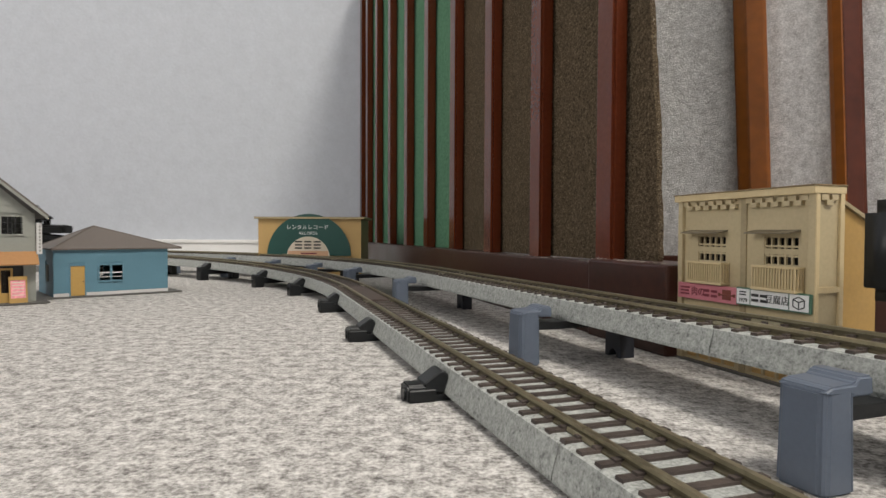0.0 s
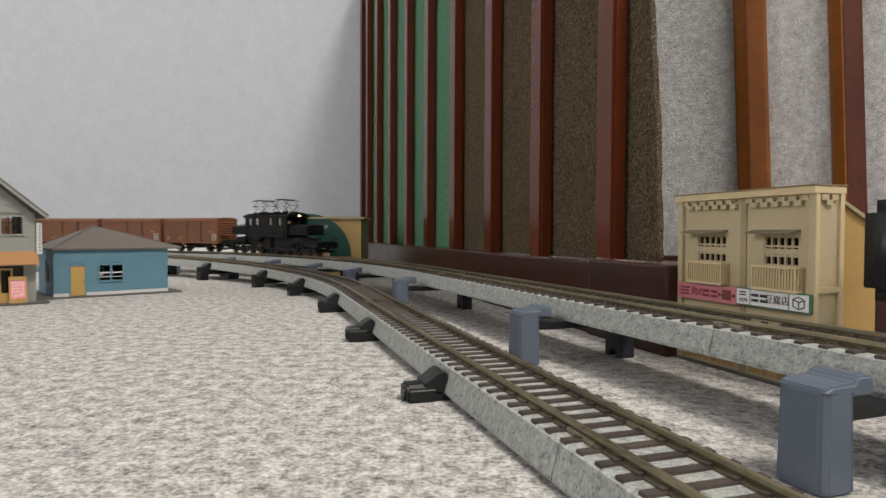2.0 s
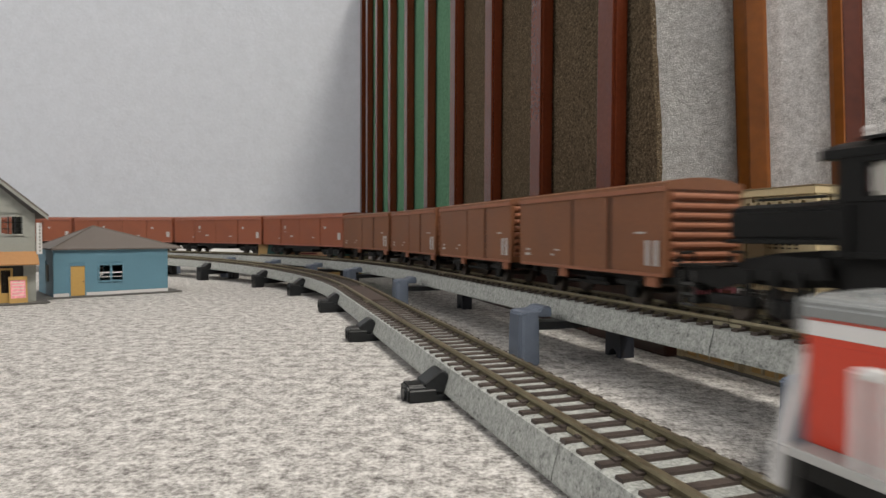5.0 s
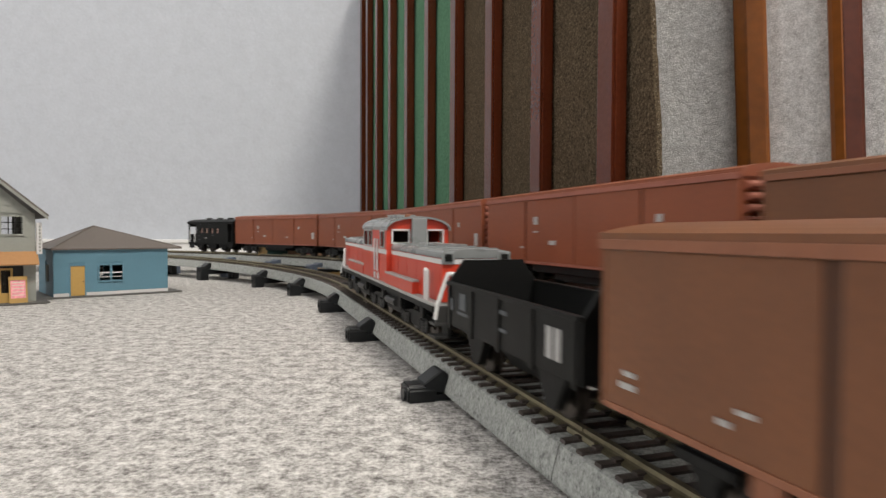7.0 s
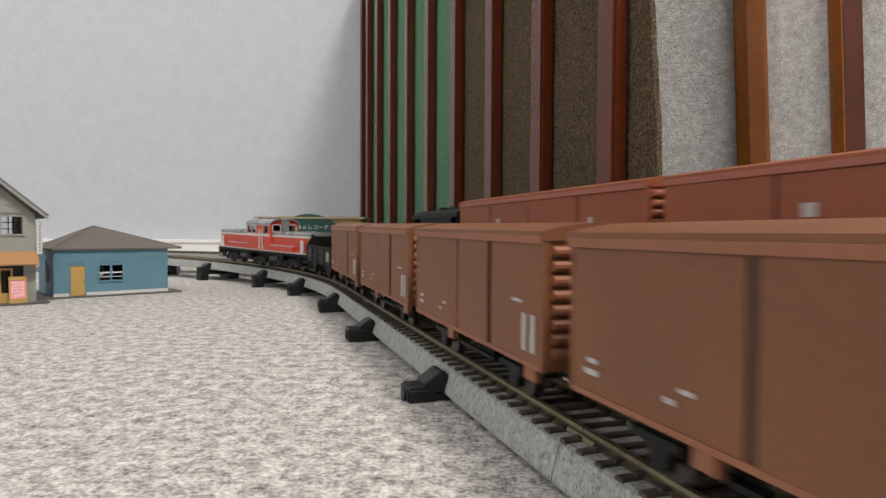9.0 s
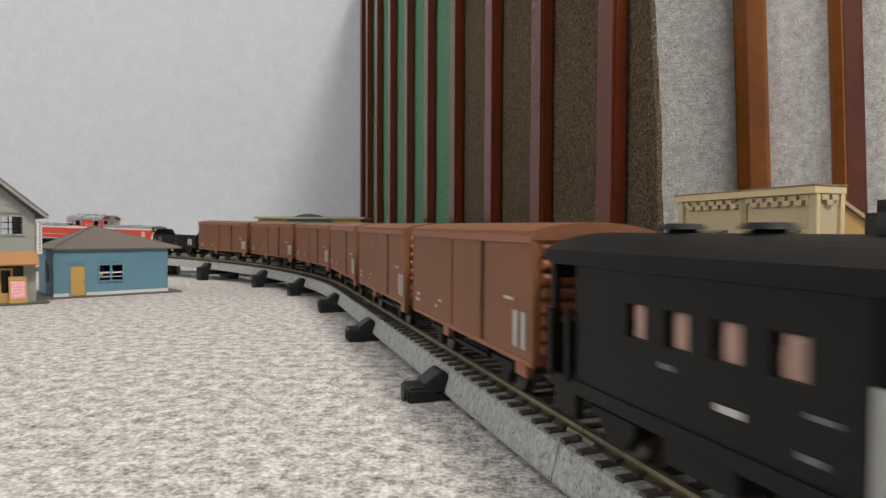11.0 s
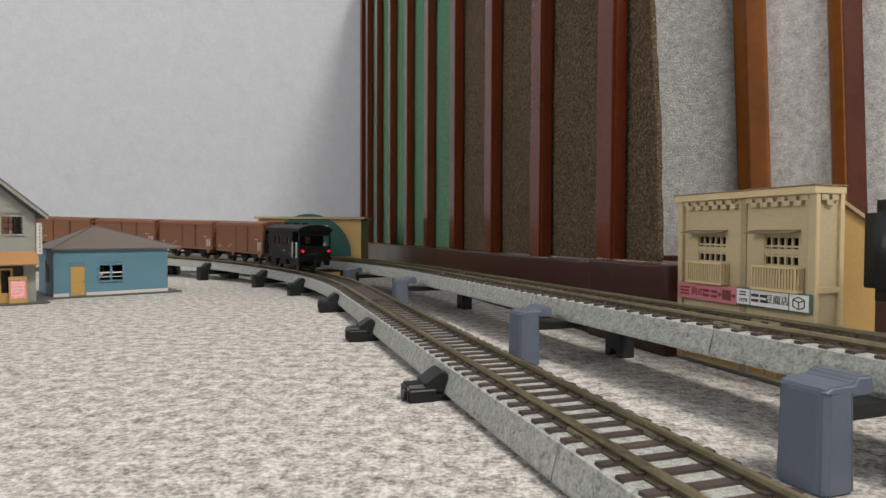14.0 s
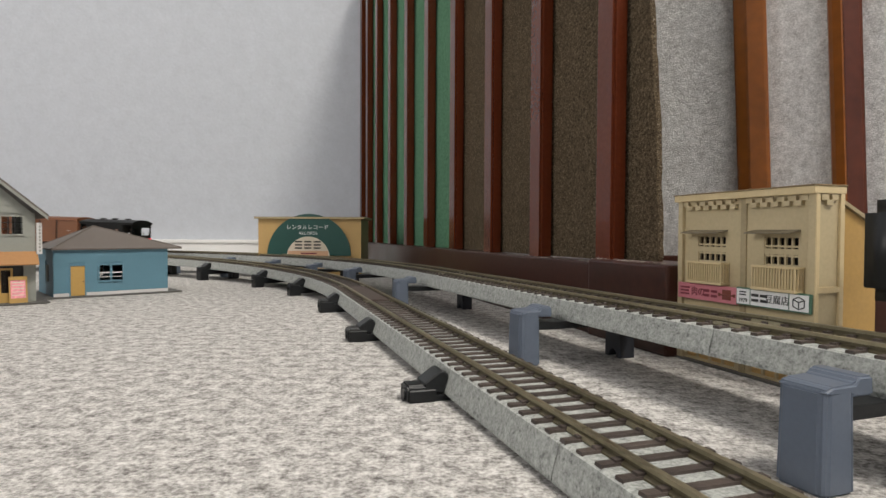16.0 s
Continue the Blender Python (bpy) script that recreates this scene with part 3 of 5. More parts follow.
for x0, x1 in ((3.4, 15.9), (23.6, 35.3)):
    bm = bmesh.new()
    prism(bm, [(-2.2, 31.6), (-2.2, 31.9), (0.8, 32.5), (0.8, 32.1)], "x", x0, x1)
    part("window_hood", bm, BASE_TAN, shop)
for x0, x1 in ((5.4, 16.7), (25.4, 36.5)):
    bal = part("balcony", B(x0, x1, -1.9, 0.8, 19.7, 20.3, bevel=0.08), CREAM_LIGHT, shop, "pale yellow balcony with upright bars")
    part("top_rail", B(x0, x1, -1.9, -1.4, 24.5, 25.0, bevel=0.06), CREAM_LIGHT, bal)
    bar = mesh_of("baluster", B(-0.16, 0.16, -0.16, 0.16, 0, 4.6), CREAM_LIGHT)
    for i in range(16):
        share("baluster", bar, bal, mpose(x0 + 0.25 + (x1 - x0 - 0.5) * i / 15, -1.65, 19.95))
    for xs in (x0 + 0.2, x1 - 0.2):
        for yy in (-0.9, -0.2, 0.4):
            share("baluster", bar, bal, mpose(xs, yy, 19.95))
        part("side_rail", B(xs - 0.2, xs + 0.2, -1.5, 0.8, 24.55, 24.95), CREAM_LIGHT, bal)
sign = part("pink_sign", B(0.3, 19.6, -1.0, -0.3, 15.5, 19.3, bevel=0.08), PINK, shop, "pink butcher sign with red lettering and a joint of meat")
flat = pose(0, 0, 0, 90, 0, 0)
part("small_print", B(1.3, 4.6, -1.08, -1.0, 18.0, 18.4), RED_INK, sign)
part("small_print", B(1.3, 4.2, -1.08, -1.0, 17.2, 17.6), RED_INK, sign)
part("small_print", B(1.3, 4.4, -1.08, -1.0, 16.4, 16.8), RED_INK, sign)
writing("肉の", 2.3, RED_INK, sign, mpose(7.4, -1.06, 17.3, 90))
bm = bmesh.new()
for x in (10.2, 12.7):
    box(bm, x - 0.95, x + 0.95, -1.08, -1.0, 16.5, 17.1)
    box(bm, x - 0.95, x + 0.95, -1.08, -1.0, 17.6, 18.2)
part("name_bars", bm, RED_INK, sign)
bm = B(15.3, 17.9, -1.1, -1.0, 16.3, 18.6, bevel=0.04)
rod(bm, (14.4, -1.05, 17.4), (18.8, -1.05, 17.4), 0.2, 8)
for x in (14.4, 18.8):
    rod(bm, (x, -1.1, 17.4), (x, -1.0, 17.4), 0.42, 10)
part("meat_drawing", bm, MEAT, sign, "brown joint of meat drawn on the sign")
sign.matrix_basis = mpose(1.1, 0, 0.2)
sign = part("white_sign", B(19.8, 38.6, -1.0, -0.3, 15.7, 19.6, bevel=0.08), GREEN_INK, shop, "white tofu shop sign in a green frame")
for a, b in ((20.1, 23.7), (24.0, 33.6), (33.9, 38.3)):
    part("sign_panel", B(a, b, -1.1, -0.95, 16.0, 19.3), WHITE_INK, sign)
bm = bmesh.new()
for z in (17.9, 18.5):
    box(bm, 20.9, 22.7, -1.16, -1.1, z, z + 0.3)
part("small_print", bm, INK, sign)
writing("1979", 1.25, INK, sign, mpose(21.9, -1.14, 16.8, 90))
bm = bmesh.new()
for x in (25.2, 27.5):
    box(bm, x - 0.95, x + 0.95, -1.16, -1.1, 16.8, 17.4)
    box(bm, x - 0.95, x + 0.95, -1.16, -1.1, 17.9, 18.5)
part("name_bars", bm, INK, sign)
writing("豆腐店", 2.0, INK, sign, mpose(30.9, -1.14, 17.6, 90))
bm = bmesh.new()
cube = [(34.8, 18.3), (36.1, 18.9), (37.4, 18.3), (36.1, 17.8)]
for (xa, za), (xb, zb) in [(cube[i], cube[(i + 1) % 4]) for i in range(4)] + [((34.8, 18.3), (34.8, 16.9)), ((37.4, 18.3), (37.4, 16.9)), ((36.1, 17.8), (36.1, 16.4)), ((34.8, 16.9), (36.1, 16.4)), ((36.1, 16.4), (37.4, 16.9))]:
    rod(bm, (xa, -1.14, za), (xb, -1.14, zb), 0.11, 5)
part("cube_drawing", bm, INK, sign)
sign.matrix_basis = mpose(0.7, 0, 0.2)
bm = bmesh.new()
prism(bm, [(7.3, 0.2), (18.5, 0.2), (18.5, 32.6), (7.3, 38.2)], "x", 1.5, W - 1.6)
part("rear_block", bm, OCHRE, shop, "plain ochre rear wing")
bm = bmesh.new()
prism(bm, [(7.3, 38.25), (19.2, 32.3), (19.2, 33.1), (7.3, 39.1)], "x", 1.0, W - 0.9)
part("rear_roof", bm, CREAM_DARK, shop)
part("base", B(-0.8, W + 0.8, -0.6, 19, 0, 0.5), BASE_PLASTIC, shop)


# the record shop behind the far curve
rec = thing("record_shop", -130, 430, 0, 0, "ochre plastic shop with a half-record sign", "model building")
part("front_wall", B(0.8, 72.6, 0, 1.2, 0, 41.0), OCHRE_LIGHT, rec)
part("side_wall", B(71.4, 72.6, 1.2, 42, 0, 41.0), CREAM_DARK, rec)
part("side_wall", B(0.8, 2.0, 1.2, 42, 0, 41.0), CREAM_DARK, rec)
part("rear_wall", B(2.0, 71.4, 40.8, 42, 0, 41.0), CREAM_DARK, rec)
part("roof", B(-1.6, 75.0, -2.2, 44, 41.02, 42.0, bevel=0.2), CREAM_LIGHT, rec, "thin overhanging tan roof slab")
part("roof_edge", B(-1.8, 75.2, -2.4, 44.2, 42.0, 42.4), CREAM_DARK, rec)
for x in (8.0, 58.0):
    part("shop_door", B(x, x + 8, -0.5, 0.0, 0.2, 13), NEAR_BLACK, rec, "near-black slab painted for the unlit shop entrance")


def half_disc(cx, r, y0, y1, z0, seg=40):
    bm = bmesh.new()
    prism(bm, [(cx + r * math.cos(math.pi * i / seg), z0 + r * math.sin(math.pi * i / seg)) for i in range(seg + 1)], "y", y0, y1)
    return bm


sign = part("record_sign", half_disc(36.5, 29.2, -1.6, -0.05, 15.2), SIGN_GREEN, rec, "dark green half-record sign with white lettering")
part("record_label", half_disc(36.0, 15.0, -1.9, -1.62, 13.6), SIGN_CREAM, sign)
part("label_band", B(22.0, 50.0, -2.0, -1.91, 14.0, 18.6), SIGN_BAND, sign)
part("small_print", B(31, 42, -2.06, -2.0, 16.4, 17.3), RED_INK, sign)
writing("レンタルレコード", 3.7, WHITE_INK, sign, mpose(35.5, -1.7, 34.9, 90))
writing("RECORDS", 2.9, WHITE_INK, sign, mpose(36.1, -1.7, 30.9, 90))
bm = bmesh.new()
for cx in (29.3, 35.8, 42.3):
    for z in (20.6, 22.8, 25.0):
        box(bm, cx - 2.5, cx + 2.5, -2.02, -1.9, z - 0.5, z + 0.5)
part("name_bars", bm, INK, sign)


def lay_boards(x0, x1, z0, z1, y, pitch, holes, mat, parent, at=None):
    """Horizontal boards, each a thin wedge of its own, broken at openings; they face local -y."""
    z = z0
    while z < z1 - 0.05:
        t = min(z + pitch, z1)
        spans, x = [], x0
        for a, b, c, d in sorted(h for h in holes if h[2] < t - 0.02 and h[3] > z + 0.02):
            if a > x:
                spans.append((x, a))
            x = b
        if x < x1:
            spans.append((x, x1))
        for a, b in spans:
            bm = bmesh.new()
            prism(bm, [(y - 0.15, z), (y - 0.05, t), (y + 0.3, t), (y + 0.3, z)], "x", a, b)
            part("clapboard", bm, mat, parent, at=at)
        z = t


# blue bungalow
HRZ = math.degrees(math.atan2(0.667, 0.745))
blue = thing("blue_house", -181, 285, 0, HRZ, "light blue clapboard bungalow with a grey hip roof", "model building")
BW, BD, BH = 51.0, 37.0, 23.4
hs = [(6.9, 13.0, 0.8, 15.2), (18.9, 29.7, 7.4, 15.4)]
part("front_wall", wall_with_holes(0, BW, 0.8, BH, 0.2, 1.2, hs), BLUE_PLASTIC, blue)
lay_boards(0.2, BW - 0.2, 2.4, BH, 0.1, 2.05, hs, BLUE_PLASTIC, blue)
part("white_footing", wall_with_holes(0, BW, 0.8, 2.3, -0.25, 0.19, [(6.9, 13.0, 0.8, 2.3)]), WHITE_TRIM, blue)
lay_boards(-BD + 0.2, -0.2, 0.9, BH, 0.0, 2.05, [(-19, -10, 7.4, 15.4)], BLUE_PLASTIC, blue, pose(0, 0, 0, 0, 0, -90))
part("side_wall", B(0.3, 1.2, 1.2, 10, 0.8, BH), BLUE_PLASTIC, blue)
part("side_wall", B(0.3, 1.2, 19, BD, 0.8, BH), BLUE_PLASTIC, blue)
part("side_wall", B(0.3, 1.2, 10, 19, 15.4, BH), BLUE_PLASTIC, blue)
part("side_wall", B(0.3, 1.2, 10, 19, 0.8, 7.4), BLUE_PLASTIC, blue)
part("side_wall", B(BW - 1.2, BW, 1.2, BD, 0.8, BH), BLUE_PLASTIC, blue)
part("rear_wall", wall_with_holes(0, BW, 0.8, BH, BD, BD + 0.8, [(18.9, 29.7, 7.4, 15.4)]), BLUE_PLASTIC, blue)
dr = part("door", B(7.0, 12.9, -0.2, 0.5, 0.9, 15.0, bevel=0.1), DOOR_TAN, blue, "plain tan door")
bm = bmesh.new()
ball(bm, (12.2, -0.4, 7.6), 0.3, 8)
part("knob", bm, BASE_PLASTIC, dr)
part("door_frame", wall_with_holes(6.4, 13.5, 0.9, 15.8, -0.5, 0.1, [(6.95, 12.95, 0.9, 15.1)]), BLUE_PLASTIC, blue)
for a, b, yy in ((18.9, 29.7, 0.1), (18.9, 29.7, BD + 0.2)):
    wf = part("window_frame", wall_with_holes(a - 0.5, b + 0.5, 7.0, 15.8, yy - 0.6, yy + 0.4, [(a + 0.3, (a + b) / 2 - 0.5, 7.7, 15.1), ((a + b) / 2 + 0.5, b - 0.3, 7.7, 15.1)]), BLUE_PLASTIC, blue, "blue-framed sash window with pale bars")
    part("glazing_bar", B(a, b, yy - 0.3, yy + 0.2, 11.2, 11.8), WHITE_TRIM, wf)
    part("glazing_bar", B(a, b, yy - 0.3, yy + 0.2, 9.3, 9.6), WHITE_TRIM, wf)
    pane(wf, a, b, yy + 0.25, 7.5, 15.3)
part("window_frame", B(-0.5, 0.4, 13.8, 15.2, 7.4, 15.4), GREY_PLASTIC, blue)
part("interior_floor", B(1.2, BW - 1.2, 1.2, BD, 0.5, 0.8), BASE_PLASTIC, blue)
bm = bmesh.new()
ov = 5.2
c = [bm.verts.new(p) for p in ((-0.8, -1.2, BH), (BW + 6.7, -1.2, BH), (BW + 6.7, BD + ov, BH), (-0.8, BD + ov, BH))]
cl = [bm.verts.new(p) for p in ((-0.8, -1.2, BH - 0.7), (BW + 6.7, -1.2, BH - 0.7), (BW + 6.7, BD + ov, BH - 0.7), (-0.8, BD + ov, BH - 0.7))]
apex = [bm.verts.new(p) for p in ((20.3, BD / 2, 34.2), (21.3, BD / 2, 34.2))]
bm.faces.new((c[0], c[1], apex[1], apex[0]))
bm.faces.new((c[1], c[2], apex[1]))
bm.faces.new((c[2], c[3], apex[0], apex[1]))
bm.faces.new((c[3], c[0], apex[0]))
for i in range(4):
    bm.faces.new((c[i], cl[i], cl[(i + 1) % 4], c[(i + 1) % 4]))
bm.faces.new(cl)
bmesh.ops.recalc_face_normals(bm, faces=bm.faces[:])
roof = part("roof", bm, ROOF_GREY, blue, "grey-brown hip roof with ridge caps")
bm = bmesh.new()
for p, q in (((-0.8, -1.2, BH), (20.3, BD / 2, 34.2)), ((BW + 6.7, -1.2, BH), (21.3, BD / 2, 34.2)), ((-0.8, BD + ov, BH), (20.3, BD / 2, 34.2)), ((20.3, BD / 2, 34.2), (21.3, BD / 2, 34.2))):
    rod(bm, p, q, 0.35, 6)
part("ridge_cap", bm, ROOF_GREY, roof)
bm = bmesh.new()
box(bm, -6.5, BW + 6.5, -2.6, BD + 3, 0, 0.75, bevel=0.2)
part("base", bm, BASE_PLASTIC, blue)


# grey two-storey shop house
grey = thing("grey_house", -187.5, 260, 0, HRZ, "grey clapboard two-storey shop house with an orange awning", "model building")
R, GD = 12.7, 34.0
Lx = -38.0
mid = (R + Lx) / 2
hs = [(-9.0, 8.4, 30.0, 38.0), (-20, 8.2, 0.8, 16.6)]
part("front_wall", wall_with_holes(Lx, R, 17.0, 38.4, 0.2, 1.2, hs[:1]), GREY_PLASTIC, grey)
lay_boards(Lx + 0.2, R - 0.2, 19, 39.4, 0.1, 3.3, hs[:1], GREY_PLASTIC, grey)
bm = bmesh.new()
prism(bm, [(Lx, 38.4), (R, 38.4), (mid, 62)], "y", 0.2, 1.2)
part("gable", bm, GREY_PLASTIC, grey)
for z in (39.4, 42.7, 46.0, 49.3, 52.6):
    bm = bmesh.new()
    k = (z + 3.3 - 38.4) / (62 - 38.4)
    prism(bm, [(-0.32, z), (0.05, z + 3.3), (0.3, z + 3.3), (0.3, z)], "x", Lx + (mid - Lx) * k, R - (R - mid) * k)
    part("clapboard", bm, GREY_PLASTIC, grey)
part("ground_floor_front", wall_with_holes(Lx, R, 0.8, 17.0, 0.2, 1.2, hs[1:]), GREY_PLASTIC, grey)
part("shop_interior", B(-20.5, 8.7, 3.4, 3.8, 0.8, 17), NEAR_BLACK, grey, "near-black sheet painted for the unlit shop interior")
dw = part("shop_door", wall_with_holes(-6, 4.4, 0.8, 15.6, 0.6, 1.1, [(-5.2, -1.2, 5, 14.8), (0.2, 3.6, 5, 14.8)]), DOOR_TAN, grey, "tan wooden sliding shop doors")
pane(dw, -5.2, 3.6, 1.2, 5, 14.8)
part("side_wall", B(R - 1.0, R, 1.2, GD, 0.8, 38.4), GREY_PLASTIC, grey)
part("side_wall", B(Lx, Lx + 1, 1.2, GD, 0.8, 38.4), GREY_PLASTIC, grey)
part("rear_wall", wall_with_holes(Lx, R, 0.8, 38.4, GD, GD + 1, [(-9.0, 8.4, 29.0, 39.0)]), GREY_PLASTIC, grey)
wf = part("window_frame", wall_with_holes(-9.4, 8.8, 29.6, 38.4, -0.5, 0.5, [(-8.6, -0.5, 30.3, 37.7), (0.5, 8.0, 30.3, 37.7)]), GREY_PLASTIC, grey, "grey sliding window frame")
bm = bmesh.new()
for x in (2.9, 5.5):
    box(bm, x - 0.2, x + 0.2, -0.2, 0.3, 30.3, 37.7)
for z in (32.4, 35.2):
    box(bm, 0.5, 8.0, -0.2, 0.3, z - 0.2, z + 0.2)
part("glazing_bars", bm, NEAR_BLACK, wf)
pane(wf, -8.6, 8.0, 0.5, 30.3, 37.7)
bm = bmesh.new()
prism(bm, [(R + 4.0, 37.2), (mid, 63.2), (mid, 65.0), (R + 4.6, 38.6)], "y", -3.5, GD + 3)
part("roof_slope", bm, ROOF_GREY, grey, "grey-brown pitched roof")
bm = bmesh.new()
prism(bm, [(Lx - 4.0, 37.2), (mid, 63.2), (mid, 65.0), (Lx - 4.6, 38.6)], "y", -3.5, GD + 3)
part("roof_slope", bm, ROOF_GREY, grey)
bm = bmesh.new()
prism(bm, [(R + 4.2, 36.4), (mid, 62.4), (mid, 63.9), (R + 4.2, 37.9)], "y", -4.1, -3.5)
part("bargeboard", bm, GREY_PLASTIC, grey)
bm = bmesh.new()
prism(bm, [(-5.0, 17.0), (-5.0, 17.5), (0.0, 22.8), (0.0, 21.9)], "x", -30, R + 0.6)
part("awning", bm, AWNING, grey, "sloping orange-brown awning")
sb = part("hanging_sign", B(R + 0.05, R + 0.9, -2.4, -0.2, 21.5, 35.2, bevel=0.1), WHITE_TRIM, grey, "narrow white hanging sign with unreadable marks")
sb = part("blade_sign", B(R + 0.2, R + 2.3, -1.2, -0.4, 21.5, 35.2, bevel=0.1), WHITE_TRIM, grey, "narrow white upright sign with unreadable marks")
bm = bmesh.new()
for i in range(8):
    box(bm, R + 0.7, R + 1.7, -1.28, -1.2, 22.6 + i * 1.5, 23.5 + i * 1.5)
part("marks", bm, GREY_PLASTIC, sb)
part("base", B(Lx - 3, R + 4.5, -5.0, GD + 3, 0, 0.8, bevel=0.2), BASE_PLASTIC, grey)
bd = thing("sign_board", 0, 0, 0, 0, "tan standing board with a pink poster outside the shop", "sign")
bd.matrix_basis = grey.matrix_basis @ mpose(5.9, -2.8, 0.8, -9, 0, 0)
bm = wall_with_holes(-3.3, 3.3, 0, 11.4, -0.4, 0.4, [(-2.7, 2.7, 2.0, 9.8)])
part("frame", bm, OCHRE, bd)
part("poster", B(-2.7, 2.7, -0.1, 0.1, 2.0, 9.8), PINK_BRIGHT, bd, "bright pink printed poster")
bm = bmesh.new()
for z in (3.2, 4.6, 6.0, 7.4, 8.6):
    box(bm, -2.1, 2.1, -0.16, -0.1, z, z + 0.35)
part("small_print", bm, SIGN_CREAM, bd)
part("prop", B(-3.0, 3.0, 0.6, 1.6, 0, 3.0), OCHRE, bd)


# black device beside the shop
dev = thing("black_stand", 83.0, 109.5, 0, 12, "black rounded plastic device on a stand", "device")
bm = B(-6.6, 8, -5, 5, 19.6, 37.8)
bmesh.ops.bevel(bm, geom=bm.edges[:], offset=2.4, segments=4, affect="EDGES")
part("body", bm, PIER_BLACK, dev, smooth=True)
bm = bmesh.new()
rod(bm, (3.5, 0, 1.2), (3.5, 0, 22), 2.0, 16)
part("post", bm, PIER_BLACK, dev, smooth=True)
bm = bmesh.new()
rod(bm, (3.5, 0, 0), (3.5, 0, 1.4), 4.5, 32)
part("foot", bm, PIER_BLACK, dev)


# ---- trains: positions along the line, mm, by seconds ----
def along(rows, t):
    for (a, sa), (b, sb) in zip(rows, rows[1:]):
        if t <= b:
            return sa + (sb - sa) * (t - a) / (b - a)
    return rows[-1][1]


# rear end of the last boxcar on the lower line; leading end of the first boxcar on the upper one
LOW_RUN = [(0, -1090), (6.3, -450), (7.0, -379.5), (7.5, -327.5), (8.0, -273.5), (8.5, -225.5), (9.0, -175), (11.5, 76), (12.0, 124.5), (12.5, 175.5), (13.0, 228), (13.5, 281.5), (14.0, 334.5), (14.5, 387.5), (15.0, 440), (15.5, 493), (16.0, 545)]
UP_RUN = [(0, 925), (1.0, 794), (1.5, 724), (2.0, 656), (2.5, 587), (3.0, 517), (3.5, 449), (4.0, 380), (4.2, 353), (6.3, 70), (7.0, -30), (7.5, -102), (8.5, -245), (16.0, -1310)]


# ---- rolling stock (local x along the line, y to the open floor, z up from the rail top) ----
RUNNING = []
BROWN = material("wagon_brown", (0.165, 0.062, 0.0245), 0.5, var=0.18, fine=1200, coarse=70, bump=0.04)
# body brown lightened: light on ribs and fascia painted in, plus edge wear
BROWN_EDGE = material("wagon_brown_worn_lit", (0.235, 0.088, 0.044), 0.5, var=0.15, fine=1200, coarse=120, bump=0.04)
REDDISH = material("wagon_red_brown", (0.24, 0.064, 0.025), 0.5, var=0.15, fine=1200, coarse=70, bump=0.04)
# red-brown lightened likewise for lit ribs and worn edges
REDDISH_EDGE = material("wagon_red_brown_worn_lit", (0.30, 0.10, 0.065), 0.5, var=0.15, fine=1200, coarse=120, bump=0.04)
GROOVE = material("panel_gap", (0.022, 0.010, 0.007), 0.7, var=0.2)
DIM_MARK = material("faded_print", (0.10, 0.11, 0.12), 0.6, var=0.2, bump=0)
MARK = material("white_print", g3(0.42, 0.02), 0.6, var=0.1, bump=0)
FRAME_BLACK = material("frame_black", (0.007, 0.007, 0.007), 0.55, var=0.3, fine=1500, coarse=200, spec=0.25)
WHEEL = material("wheel_metal", (0.10, 0.085, 0.075), 0.4, metal=0.8, var=0.3)
LOCO_BLACK = material("loco_black", (0.0055, 0.0058, 0.0056), 0.5, var=0.2, fine=1500, coarse=100, bump=0.03, spec=0.22)
LOCO_RED = material("loco_red", (0.52, 0.048, 0.022), 0.32, var=0.06, fine=1500, coarse=100, bump=0.02)
LOCO_GREY = material("loco_grey", (0.215, 0.225, 0.225), 0.28, var=0.08, fine=1500, coarse=100, bump=0.02)
LOCO_WHITE = material("loco_white", g3(0.6, 0.01), 0.4, var=0.05, bump=0)
DECK_GREY = material("deck_grey", (0.36, 0.36, 0.35), 0.5, var=0.1, bump=0.02)
SPRING_GREY = material("spring_grey", (0.035, 0.034, 0.033), 0.5, var=0.2)
HAND_GREY = material("handrail_grey", g3(0.42), 0.45, var=0.06, bump=0)
INTERIOR = material("interior_pink", (0.32, 0.20, 0.16), 0.6, var=0.1)
HEADLAMP = glowing("headlamp", (1.0, 0.76, 0.40), 4.0)
CABLIGHT = glowing("cab_glow", (1.0, 0.62, 0.25), 0.25)
TAIL = glowing("tail_lamp", (1.0, 0.0, 0.02), 1.8)
# colours of plates added behind panes to make them look pale or warm
PALE_PLATE = material("pale_window_plate", (0.42, 0.40, 0.37), 0.7, var=0.1)
WARM_PLATE = material("warm_window_plate", (0.40, 0.25, 0.20), 0.7, var=0.15)
CERAMIC = material("ceramic", g3(0.75, 0.03), 0.25, var=0.05, bump=0)


def wheelset(parent, x, r=2.85):
    bm = bmesh.new()
    for sy in (-1, 1):
        rod(bm, (0, sy * 3.7, r), (0, sy * 5.0, r), r, 16)
        rod(bm, (0, sy * 3.4, r), (0, sy * 3.7, r), r + 0.45, 16)
    rod(bm, (0, -5.4, r), (0, 5.4, r), 0.7, 8)
    return part("wheelset", bm, WHEEL, parent, "turned metal wheels on an axle", at=mpose(x, 0, 0))


def coupler(parent, x, sx):
    bm = bmesh.new()
    box(bm, min(x, x + sx * 3.2), max(x, x + sx * 3.2), -0.8, 0.8, 4.4, 6.0, bevel=0.15)
    box(bm, min(x + sx * 1.4, x + sx * 3.2), max(x + sx * 1.4, x + sx * 3.2), -1.5, 1.5, 4.0, 6.3, bevel=0.3)
    part("coupler", bm, FRAME_BLACK, parent)


